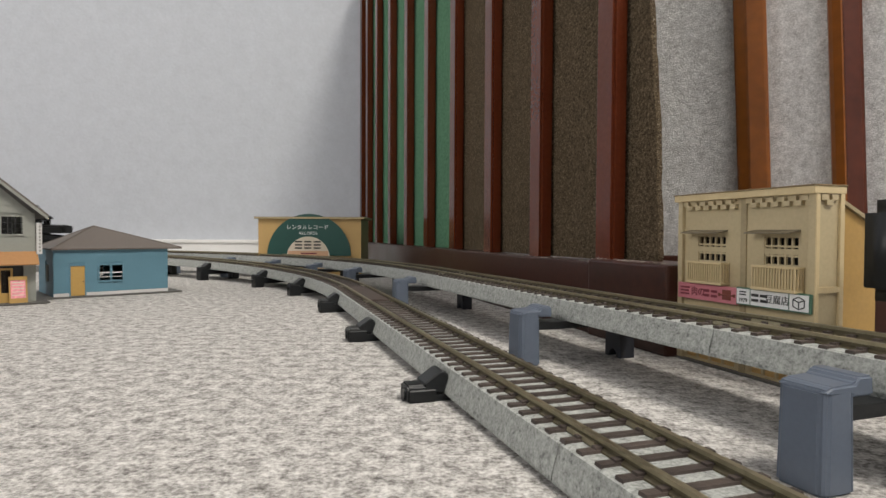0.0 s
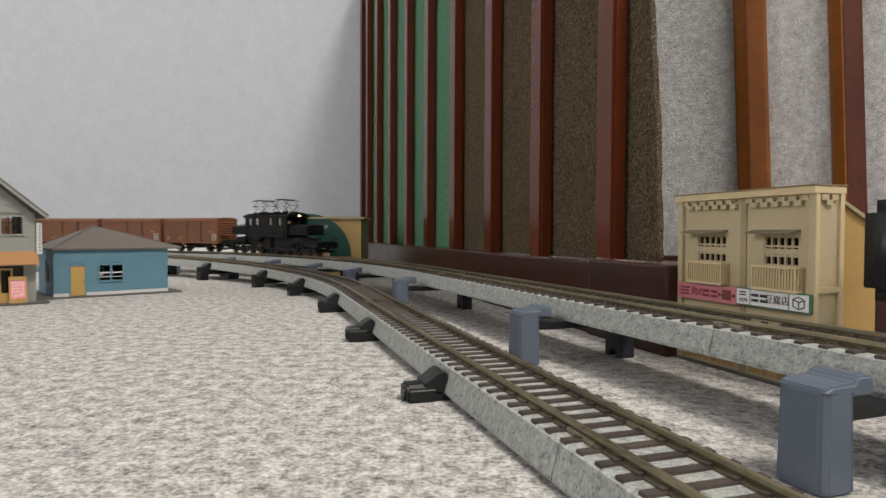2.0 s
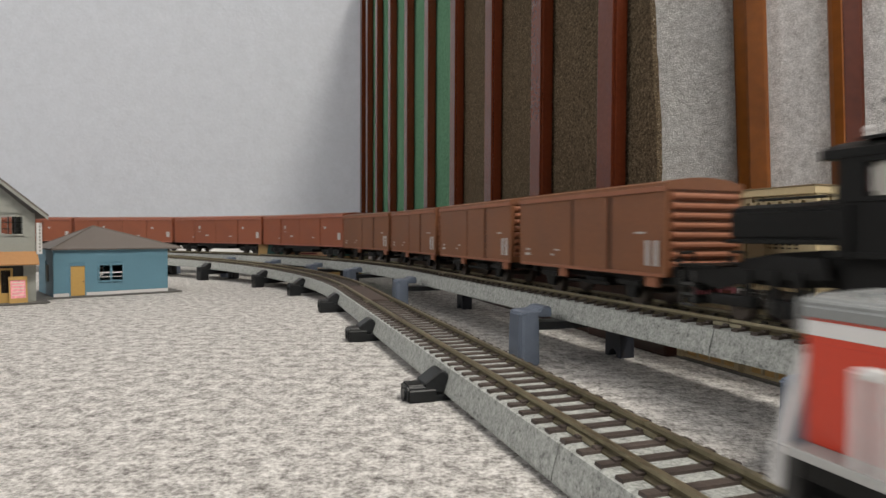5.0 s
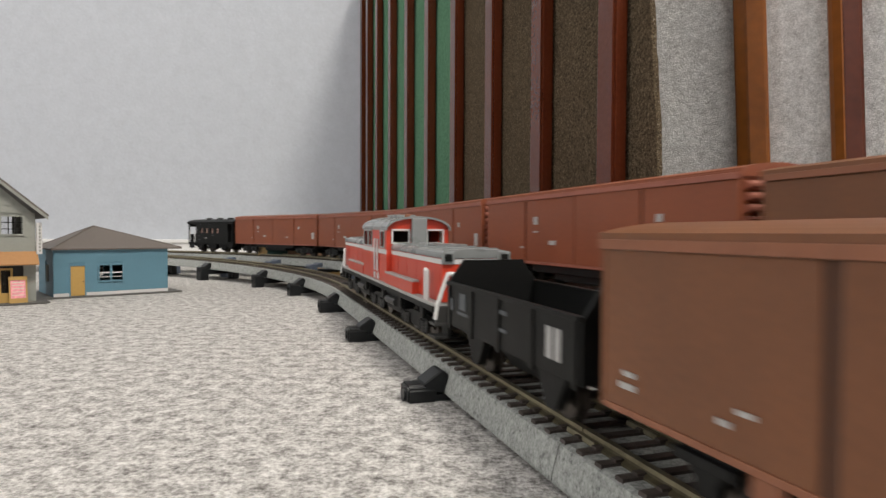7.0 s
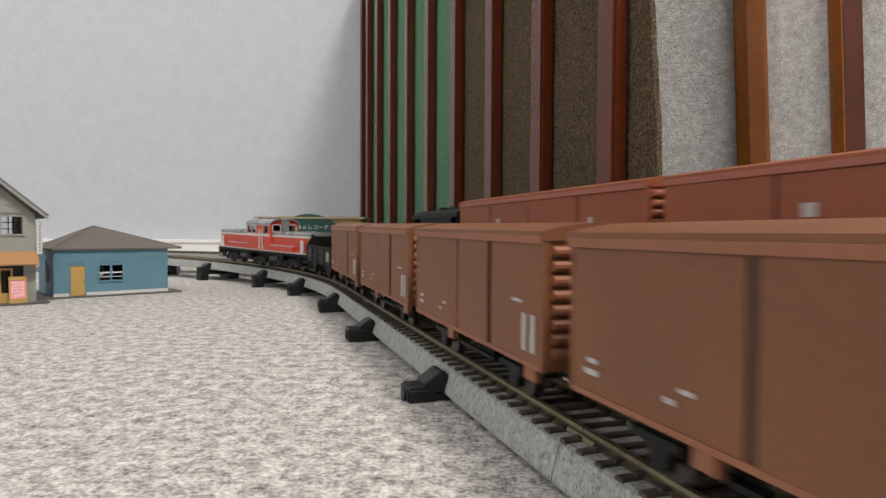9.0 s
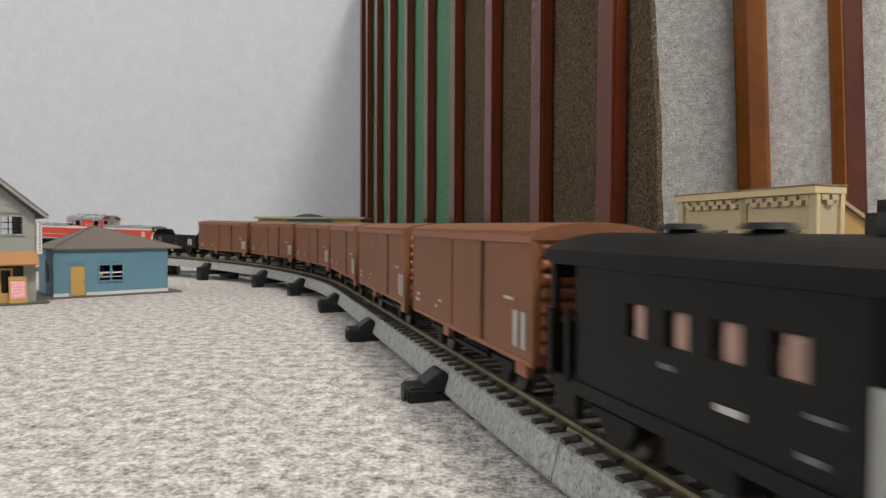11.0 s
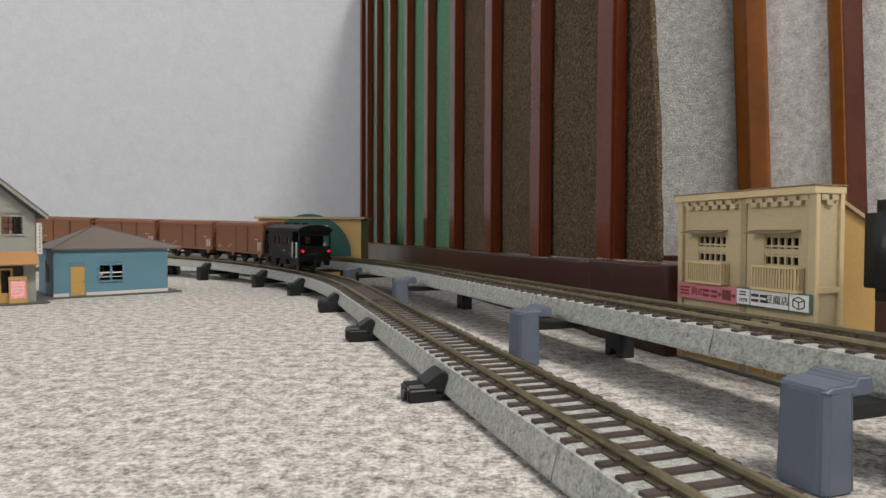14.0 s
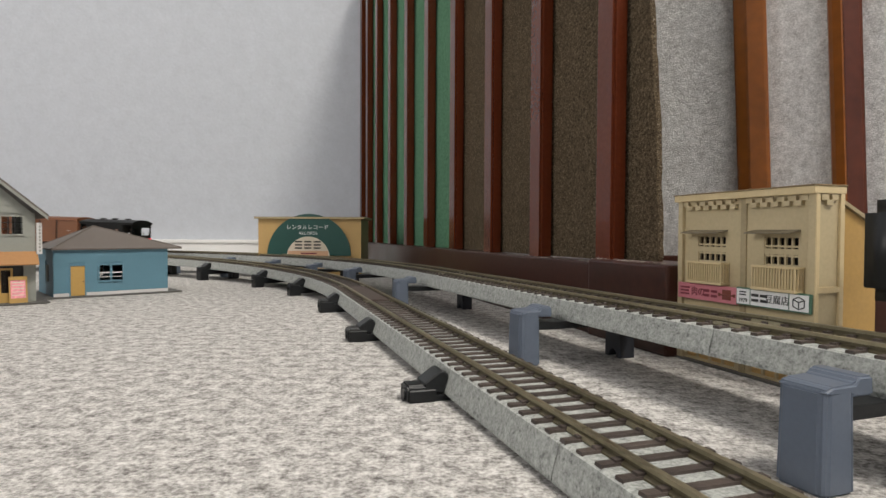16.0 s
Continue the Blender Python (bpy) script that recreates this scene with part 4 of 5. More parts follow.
def ribs(parent, x, sx, z0, z1, n, w, mat):
    """Pressed ribs across an end wall."""
    for i in range(n):
        z = z0 + (z1 - z0) * (i + 0.5) / n
        bm = bmesh.new()
        hh = (z1 - z0) / n * 0.40
        prism(bm, [(x, z - hh), (x + sx * 0.6, z - hh * 0.8), (x + sx * 1.0, z - hh * 0.3), (x + sx * 1.0, z + hh * 0.3), (x + sx * 0.6, z + hh * 0.8), (x, z + hh)], "y", -w, w)
        part("end_rib", bm, mat, parent)


def arched_roof(L, w, z0, rise, thick, mat_lip=0.5, seg=12):
    """A shallow arched roof over the length L."""
    bm = bmesh.new()
    top = [(-w + 2 * w * i / seg, z0 + rise * math.sin(math.pi * (0.06 + 0.88 * i / seg)) ** 0.7) for i in range(seg + 1)]
    prism(bm, [(-w, z0 - thick)] + top + [(w, z0 - thick)], "x", -L / 2, L / 2)
    return bm


def boxcar(name, L, doors, mat, edge, label, marks, two_axle=True):
    t = thing(name, 0, 0, 0, 0, label, "freight wagon", "brown boxcars" if two_axle else "long red-brown wagons")
    h = L / 2
    part("body", B(-h + 0.4, h - 0.4, -8.8, 8.8, 6.9, 23.6), mat, t)
    for sy in (-1, 1):
        xs = [-h] + [h - d * L for d in doors][::-1] + [h]
        for i, (a, b) in enumerate(zip(xs, xs[1:])):
            proud = 0.62 if i % 2 else 0.42
            y0, y1 = (8.8, 8.8 + proud) if sy > 0 else (-8.8 - proud, -8.8)
            wide = 0.6 if two_axle else 0.3
            part("side_door", B(a + (wide if i else 0.15), b - (wide if i < len(xs) - 2 else 0.15), y0, y1, 7.2, 23.2, bevel=0.12), mat, t)
        for x in xs[1:-1]:
            part("door_seam", B(x - 0.8, x + 0.8, *((8.8, 8.95) if sy > 0 else (-8.95, -8.8)), 7.2, 23.2), GROOVE, t)
        part("sill", B(-h, h, *((8.5, 9.3) if sy > 0 else (-9.3, -8.5)), 6.5, 7.2, bevel=0.1), edge, t)
        part("door_rail", B(-h, h, *((8.8, 9.5) if sy > 0 else (-9.5, -8.8)), 22.9, 23.5, bevel=0.1), mat, t)
        for x0, x1, z0, z1 in marks:
            part("white_mark", B(x0, x1, *((9.28, 9.52) if sy > 0 else (-9.52, -9.28)), z0, z1), MARK, t)
    for sx in (-1, 1):
        part("end_wall", B(sx * h - 0.45, sx * h + 0.05, -9.0, 9.0, 6.6, 23.6) if sx > 0 else B(-h - 0.05, -h + 0.45, -9.0, 9.0, 6.6, 23.6), mat, t)
        ribs(t, sx * h, sx, 8.0, 23.0, 8, 8.0, edge)
        for sy in (-1, 1):
            part("corner_post", B(*sorted((sx * (h - 0.4), sx * (h + 0.25))), *sorted((sy * 8.3, sy * 9.35)), 6.6, 23.6, bevel=0.1), mat, t)
        coupler(t, sx * (h - 1.8), sx)
    part("roof", arched_roof(L + 0.8, 9.6, 24.1, 1.75, 0.7), mat, t, "shallow arched brown roof")
    part("roof_fascia", B(-h - 0.3, h + 0.3, 9.4, 9.75, 23.0, 24.0, bevel=0.08), edge, t)
    part("roof_fascia", B(-h - 0.3, h + 0.3, -9.75, -9.4, 23.0, 24.0, bevel=0.08), edge, t)
    part("underframe", B(-h + 1, h - 1, -3.2, 3.2, 4.6, 6.85, bevel=0.2), FRAME_BLACK, t)
    if two_axle:
        for x in (-h * 0.56, h * 0.56):
            wheelset(t, x)
            for sy in (-1, 1):
                bm = bmesh.new()
                y0, y1 = sorted((sy * 5.9, sy * 7.2))
                prism(bm, [(-4.5, 6.7), (-1.4, 3.0), (-1.2, 1.6), (1.2, 1.6), (1.4, 3.0), (4.5, 6.7)], "y", y0, y1)
                box(bm, -3.8, 3.8, min(sy * 7.0, sy * 7.8), max(sy * 7.0, sy * 7.8), 4.2, 5.2, bevel=0.15)
                part("axle_guard", bm, FRAME_BLACK, t, at=mpose(x, 0, 0))
        for sy in (-1, 1):
            part("brake_rod", B(-8, 8, *sorted((sy * 6.2, sy * 6.8)), 3.4, 4.0), FRAME_BLACK, t)
            part("door_step", B(-h + 3, -h + 6.5, *sorted((sy * 7.6, sy * 8.6)), 4.4, 6.6, bevel=0.1), edge, t)
            part("door_step", B(7, 10, *sorted((sy * 7.6, sy * 8.6)), 4.4, 6.6, bevel=0.1), edge, t)
        part("brake_box", B(-5, 3, -5.5, 5.5, 3.0, 5.0, bevel=0.3), FRAME_BLACK, t)
    else:
        for x in (-h * 0.68, h * 0.68):
            truck(t, x)
        part("tank_box", B(-12, 12, -7.5, 7.5, 2.8, 5.2, bevel=0.4), FRAME_BLACK, t)
        for sy in (-1, 1):
            part("truss_beam", B(-h * 0.45, h * 0.45, *sorted((sy * 7.4, sy * 8.4)), 4.6, 6.6, bevel=0.15), FRAME_BLACK, t)
    return t


def truck(parent, x, base=12.0, axles=2):
    """A bogie: side frames with axle boxes and springs, over its wheelsets."""
    tr = part("bogie", B(-2.5, 2.5, -6.0, 6.0, 3.4, 5.4, bevel=0.2), FRAME_BLACK, parent, at=mpose(x, 0, 0))
    for i in range(axles):
        wheelset(tr, -base / 2 + base * i / (axles - 1))
    for sy in (-1, 1):
        bm = bmesh.new()
        y0, y1 = sorted((sy * 5.7, sy * 7.2))
        prism(bm, [(-base / 2 - 2.5, 4.6), (-base / 2 - 1.5, 3.2), (-2.5, 2.2), (2.5, 2.2), (base / 2 + 1.5, 3.2), (base / 2 + 2.5, 4.6), (3, 5.6), (-3, 5.6)], "y", y0, y1)
        for i in range(axles):
            xx = -base / 2 + base * i / (axles - 1)
            box(bm, xx - 1.3, xx + 1.3, min(sy * 6.8, sy * 7.9), max(sy * 6.8, sy * 7.9), 1.8, 4.4, bevel=0.25)
        part("side_frame", bm, FRAME_BLACK, tr)
        for i in range(axles):
            xx = -base / 2 + base * i / (axles - 1)
            for dx in (-2.3, 2.3):
                bm = bmesh.new()
                rod(bm, (xx + dx, sy * 7.5, 2.2), (xx + dx, sy * 7.5, 4.6), 0.42, 8)
                for k in range(3):
                    rod(bm, (xx + dx, sy * 7.5, 2.5 + k * 0.7), (xx + dx, sy * 7.5, 2.8 + k * 0.7), 0.62, 8)
                part("spring", bm, SPRING_GREY, tr)
    return tr


def send(ob, line, run, at, half):
    RUNNING.append((ob, line, run, at, half))


M1 = [(-27.4, -26.4, 8.6, 13.6), (-24.9, -23.9, 8.6, 13.6), (-23.5, -20.6, 14.9, 15.3), (23.5, 26.0, 9.2, 9.8), (23.6, 25.4, 10.5, 11.0), (9, 10.6, 10.7, 11.1), (11.4, 12.6, 9.4, 9.9)]
car = boxcar("boxcar", 58.5, (0.45, 0.70), BROWN, BROWN_EDGE, "red-brown boxcar with ribbed ends and white marks", M1)
send(car, LOWER, LOW_RUN, 29.25, 17.6)
for k in range(1, 6):
    send(copy_thing(car, Matrix()), LOWER, LOW_RUN, 29.25 + 66 * k, 17.6)
for k in range(4):
    send(copy_thing(car, Matrix()), UPPER, UP_RUN, 35.5 + 64.8 * k, 17.6)
M2 = [(-46.2, -43.6, 10.6, 14.4), (17.5, 19.5, 16.6, 18.6), (17.3, 19.8, 14.6, 15.0), (8.5, 11.5, 11.6, 12.6), (25, 27, 10.5, 11.0), (-18, -15, 11.2, 11.8), (-30.5, -29, 16.5, 18.0)]
lng = boxcar("long_boxcar", 97.5, (0.25, 0.5, 0.75), REDDISH, REDDISH_EDGE, "long red-brown bogie wagon with ribbed ends", M2, two_axle=False)
for o in lng.children:
    if o.name.split(".")[0] not in ("bogie", "coupler", "wheelset"):
        for w in o.data.vertices:
            w.co.z *= 1.04
send(lng, UPPER, UP_RUN, 312.7, 34.0)
for k in range(1, 4):
    send(copy_thing(lng, Matrix()), UPPER, UP_RUN, 312.7 + 103 * k, 34.0)


# black hopper wagon
def hopper():
    t = thing("hopper_wagon", 0, 0, 0, 0, "black open hopper wagon with tall sloping ends", "freight wagon")
    h = 23.5
    for sy in (-1, 1):
        part("side_wall", B(-h, h, *sorted((sy * 8.4, sy * 9.0)), 7.0, 14.6, bevel=0.1), LOCO_BLACK, t)
        for i in range(5):
            x = -h + 1.2 + i * (2 * h - 2.4) / 4
            part("side_stake", B(x - 0.6, x + 0.6, *sorted((sy * 8.9, sy * 9.3)), 6.4, 14.6, bevel=0.1), LOCO_BLACK, t)
        part("top_edge", B(-h, h, *sorted((sy * 8.3, sy * 9.4)), 14.4, 15.0, bevel=0.1), LOCO_BLACK, t)
        for x0, x1, z0, z1 in ((-18.9, -17.5, 8.8, 12.8), (-16.7, -15.3, 8.8, 12.8), (-3, 0, 9.6, 10.1), (-3, -0.5, 12.2, 12.8), (14, 17, 10.6, 13.4), (13, 18, 9.6, 10.1), (20.5, 23, 10, 12)):
            part("white_mark", B(x0, x1, *sorted((sy * 9.0, sy * 9.14)), z0, z1), MARK if z1 - z0 > 3.5 else DIM_MARK, t)
    for sx in (-1, 1):
        bm = bmesh.new()
        prism(bm, [(-9.0, 7.0), (-9.0, 14.6), (-6.0, 18.9), (6.0, 18.9), (9.0, 14.6), (9.0, 7.0)], "x", *sorted((sx * (h - 0.3), sx * (h + 0.3))))
        part("end_wall", bm, LOCO_BLACK, t, "tall tapered end wall")
        bm = bmesh.new()
        prism(bm, [(sx * (h - 0.3), 10.4), (sx * (h - 0.8), 10.4), (sx * (h - 6), 7.9), (sx * (h - 6), 7.4)], "y", -8.4, 8.4)
        part("slope_sheet", bm, FRAME_BLACK, t)
        for y in (-5.5, 0, 5.5):
            part("end_stake", B(*sorted((sx * (h + 0.25), sx * (h + 1.0))), y - 0.5, y + 0.5, 6.6, 18.6, bevel=0.1), LOCO_BLACK, t)
        coupler(t, sx * (h - 1.5), sx)
        wheelset(t, sx * 13.5)
        for sy in (-1, 1):
            bm = bmesh.new()
            prism(bm, [(-4.2, 6.7), (-1.3, 1.6), (1.3, 1.6), (4.2, 6.7)], "y", *sorted((sy * 5.9, sy * 7.4)))
            part("axle_guard", bm, FRAME_BLACK, t, at=mpose(sx * 13.5, 0, 0))
    part("hopper_floor", B(-17, 17, -8.4, 8.4, 6.6, 7.6), FRAME_BLACK, t)
    bm = bmesh.new()
    prism(bm, [(-6.5, 6.6), (-3.5, 2.6), (3.5, 2.6), (6.5, 6.6)], "x", -7, 7)
    part("discharge_chute", bm, FRAME_BLACK, t)
    part("underframe", B(-h + 1, h - 1, -3.2, 3.2, 4.8, 6.8, bevel=0.2), FRAME_BLACK, t)
    return t


send(hopper(), LOWER, LOW_RUN, 417.0, 13.0)


# red diesel locomotive, front towards +x
def arch_z(y, half, z0, rise):
    return z0 + rise * math.sqrt(max(0.0, 1 - (y / half) ** 2))


def diesel():
    t = thing("diesel_locomotive", 0, 0, 0, 0, "red centre-cab diesel locomotive with white stripe and grey roof", "locomotive")
    h, dk = 59.2, 9.8
    part("deck", B(-h, h, -9.2, 9.2, dk - 0.7, dk, bevel=0.12), DECK_GREY, t, "pale grey running deck")
    for sy in (-1, 1):
        part("deck_skirt", B(-h + 1, h - 1, *sorted((sy * 8.3, sy * 8.8)), dk - 2.0, dk - 0.7), LOCO_BLACK, t)
        for x in (-50, -31, -12, 12, 31, 50):
            part("skirt_bracket", B(x - 1.2, x + 1.2, *sorted((sy * 8.0, sy * 8.9)), 5.4, dk - 1.9, bevel=0.2), FRAME_BLACK, t)

    def hood(x0, x1, z1, name):
        hd = part(name, B(x0, x1, -7.3, 7.3, dk, z1 - 1.0, bevel=0.25), LOCO_RED, t)
        part("white_stripe", B(x0 - 0.1, x1 + 0.1, -7.42, 7.42, z1 - 2.5, z1 - 1.45, bevel=0.1), LOCO_WHITE, hd)
        bm = bmesh.new()
        prism(bm, [(-7.5, z1 - 1.4), (-7.5, z1 - 0.35), (-7.1, z1 + 0.1), (-6.2, z1 + 0.35), (0, z1 + 0.6), (6.2, z1 + 0.35), (7.1, z1 + 0.1), (7.5, z1 - 0.35), (7.5, z1 - 1.4)], "x", x0 - 0.25, x1 + 0.25)
        bmesh.ops.bevel(bm, geom=bm.edges[:], offset=0.2, segments=2, affect="EDGES")
        part("hood_roof", bm, LOCO_GREY, hd, "grey hood roof with rounded edges")
        for i in range(5):
            x = x0 + (x1 - x0) * (i + 0.5) / 5
            for sy in (-1, 1):
                part("access_panel", B(x - 3.4, x + 3.4, *sorted((sy * 7.3, sy * 7.36)), 13.2, z1 - 3.0, bevel=0.03), LOCO_RED, hd)
        for i in range(7):
            x = x0 + (x1 - x0) * (i + 0.5) / 7
            part("roof_seam", B(x - 0.12, x + 0.12, -6.2, 6.2, z1 + 0.3, z1 + 0.68), LOCO_GREY, hd)
        return hd
    rear = hood(-59.4, -15.5, 20.0, "long_hood")
    front = hood(15.5, 59.4, 20.0, "short_hood")
    for a, b, hd in ((-52, -30, rear), (30, 52, front)):
        bm = bmesh.new()
        rod(bm, ((a + b) / 2, 0, 20.4), ((a + b) / 2, 0, 21.0), 4.6, 24)
        part("roof_fan", bm, LOCO_GREY, hd)
    for x, sx, hd in ((-59.4, -1, rear), (59.4, 1, front)):
        for sy in (-1, 1):
            part("headlight_surround", B(*sorted((x, x + sx * 0.55)), *sorted((sy * 4.7, sy * 7.5)), 17.5, 20.1, bevel=0.25), LOCO_GREY, hd, "pale grey headlight surround")
            part("headlight", B(*sorted((x, x + sx * 0.75)), *sorted((sy * 5.3, sy * 6.9)), 18.1, 19.6, bevel=0.15), LOCO_BLACK, hd, "dark square headlight recess")
    cab = part("cab", B(-16.0, 15.8, -8.7, 8.7, dk, 17.0, bevel=0.12), LOCO_RED, t)
    holes_s = [(2.6, 8.0, 19.2, 23.6), (9.0, 14.6, 19.2, 23.6), (-13.6, -8.6, 19.2, 23.6)]
    for sy in (-1, 1):
        y0, y1 = sorted((sy * 8.1, sy * 8.7))
        part("cab_side", wall_with_holes(-16.0, 15.8, 17.0, 24.7, y0, y1, holes_s), LOCO_RED, cab)
        for a, b, c, d in holes_s:
            wf = part("window_frame", wall_with_holes(a - 0.3, b + 0.3, c - 0.3, d + 0.3, *sorted((sy * 8.6, sy * 8.9)), [(a + 0.15, b - 0.15, c + 0.15, d - 0.15)]), DECK_GREY, cab)
            ob = part("pane", B(a, b, *sorted((sy * 8.3, sy * 8.42)), c, d), GLASS, wf)
            ob.visible_shadow = False
        part("white_stripe", B(-16.1, 15.9, *sorted((sy * 8.72, sy * 8.85)), 17.5, 18.7), LOCO_WHITE, cab)
        part("door_panel", B(-7.4, -2.0, *sorted((sy * 8.68, sy * 8.78)), 10.4, 23.8, bevel=0.04), LOCO_RED, cab)
        for x in (-6.2, -2.6):
            bm = bmesh.new()
            rod(bm, (x, sy * 9.1, 12.4), (x, sy * 9.1, 21.4), 0.28, 6)
            part("handrail", bm, LOCO_WHITE, cab, "white upright handrail")
        for a, b in ((-43, -16.1), (15.9, 43)):
            part("side_box", B(a, b, *sorted((sy * 6.8, sy * 9.0)), dk, 12.5, bevel=0.12), LOCO_RED, t)
            part("box_top", B(a - 0.2, b + 0.2, *sorted((sy * 7.4, sy * 9.15)), 12.52, 12.95, bevel=0.08), DECK_GREY, t, "pale grey step on the side box")
        for x in (-7.6, -3.2):
            part("white_step", B(x, x + 1.3, *sorted((sy * 8.75, sy * 9.3)), dk + 0.4, dk + 2.2, bevel=0.25), LOCO_WHITE, t)
    half = 8.5
    for xw, sx in ((-16.0, -1), (15.8, 1)):
        xa, xb = sorted((xw, xw - sx * 0.6))
        bm = bmesh.new()
        for q in ((-8.1, -7.5, 17.0, 24.7), (-2.0, 2.0, 17.0, 24.7), (7.5, 8.1, 17.0, 24.7), (-7.5, -2.0, 17.0, 20.6), (2.0, 7.5, 17.0, 20.6)):
            box(bm, xa, xb, *q)
        ys = [-8.1 + 16.2 * i / 14 for i in range(15)]
        prism(bm, [(-8.1, 24.0)] + [(y, arch_z(y, half, 24.2, 3.0)) for y in ys] + [(8.1, 24.0)], "x", xa, xb)
        part("cab_end", bm, LOCO_RED, cab)
        xo = xa - 0.25 if sx < 0 else xb
        for sy in (-1, 1):
            bm = bmesh.new()
            a, b = sorted((sy * 2.3, sy * 7.4))
            for q in ((a, a + 0.45, 20.3, 24.2), (b - 0.45, b, 20.3, 24.2), (a, b, 20.2, 20.65), (a, b, 23.8, 24.25)):
                box(bm, xo, xo + 0.25, *q)
            wf = part("window_frame", bm, LOCO_WHITE, cab, "white cab window frame")
            ob = part("pane", B(xo + 0.08, xo + 0.18, a + 0.4, b - 0.4, 20.6, 23.9), GLASS, wf)
            ob.visible_shadow = False
    part("cab_interior", B(-9, 9, -4, 4, 17.0, 20.4), NEAR_BLACK, cab)
    part("cab_bulkhead", B(-0.4, 0.4, -8.0, 8.0, 17.0, 24.4), PLATE_BROWN, cab, "dark brown cab bulkhead")
    bm = bmesh.new()
    ys = [-9.0 + 18.0 * i / 24 for i in range(25)]
    outer = [(y, arch_z(y, 9.05, 24.5, 3.2)) for y in ys]
    inner = [(y * 0.955, arch_z(y * 0.955, 8.7, 24.2, 2.95)) for y in ys[::-1]]
    prism(bm, [(-9.05, 23.9)] + outer + [(9.05, 23.9), (8.6, 23.9)] + inner + [(-8.6, 23.9)], "x", -17.0, 16.8)
    rf = part("cab_roof", bm, LOCO_GREY, cab, "thin arched grey cab roof")
    part("exhaust", B(-18.0, -16.3, -2.1, 2.1, 17.5, 27.2, bevel=0.4), LOCO_GREY, cab, "grey exhaust duct up the cab end")
    part("exhaust", B(16.1, 17.8, -2.1, 2.1, 17.5, 27.2, bevel=0.4), LOCO_GREY, cab)
    part("roof_vent", B(-3, 8, -3, 3, 27.5, 28.3, bevel=0.3), LOCO_GREY, rf)
    for x in (-12, 12):
        part("horn", B(x - 0.9, x + 0.9, 1.2, 2.6, 27.0, 28.4, bevel=0.3), BROWN_EDGE, rf)
    for sx in (-1, 1):
        for sy in (-1, 1):
            y = sy * 8.7
            bm = bmesh.new()
            rod(bm, (sx * 54.2, y, dk - 0.1), (sx * 54.2, y, 15.9), 0.42, 8)
            rod(bm, (sx * 54.2, y, 15.8), (sx * 52.6, y, 16.1), 0.42, 8)
            rod(bm, (sx * 52.6, y, 16.2), (sx * 52.6, y, dk - 0.1), 0.42, 8)
            part("handrail", bm, LOCO_WHITE, t, "white end handrail")
            bm = bmesh.new()
            rod(bm, (sx * 60.2, sy * 8.9, 6.6), (sx * 60.2, sy * 8.5, 9.4), 0.45, 8)
            rod(bm, (sx * 60.2, sy * 8.5, 9.4), (sx * 60.2, sy * 6.2, 15.8), 0.45, 8)
            rod(bm, (sx * 60.2, sy * 6.3, 15.6), (sx * 60.2, sy * 2.0, 15.6), 0.45, 8)
            rod(bm, (sx * 60.2, sy * 4.6, 15.6), (sx * 60.2, sy * 4.6, 7.6), 0.45, 8)
            rod(bm, (sx * 60.2, sy * 5.4, 11.6), (sx * 60.2, sy * 3.0, 11.6), 0.38, 8)
            part("shunter_rail", bm, LOCO_WHITE, t, "white slanting shunter's rail")
            for z in (2.6, 5.2):
                part("end_step", B(*sorted((sx * 56.5, sx * 60.5)), *sorted((sy * 6.0, sy * 9.0)), z, z + 0.6, bevel=0.1), SPRING_GREY, t)
            part("step_plate", B(*sorted((sx * 56.5, sx * 60.5)), *sorted((sy * 5.6, sy * 6.2)), 2.6, 8.0), LOCO_BLACK, t)
        part("buffer_beam", B(*sorted((sx * 58.8, sx * 60.0)), -8.6, 8.6, 5.6, dk - 0.7, bevel=0.2), SPRING_GREY, t)
        coupler(t, sx * 58.6, sx)
        truck(t, sx * 40, 15.0, 2)
    truck(t, 0, 11.0, 2)
    for x0, x1 in ((-28, -12), (12, 28)):
        part("fuel_tank", B(x0, x1, -7.6, 7.6, 3.0, 8.0, bevel=0.8), FRAME_BLACK, t)
    for x in (-20, 20):
        for sy in (-1, 1):
            bm = bmesh.new()
            rod(bm, (x - 5, sy * 8.0, 5.6), (x + 5, sy * 8.0, 5.6), 1.0, 10)
            part("air_tank", bm, SPRING_GREY, t)
    part("underframe", B(-h + 2, h - 2, -4, 4, 5.0, dk - 0.7), FRAME_BLACK, t)
    return t


send(diesel(), LOWER, LOW_RUN, 509.0, 40.0)


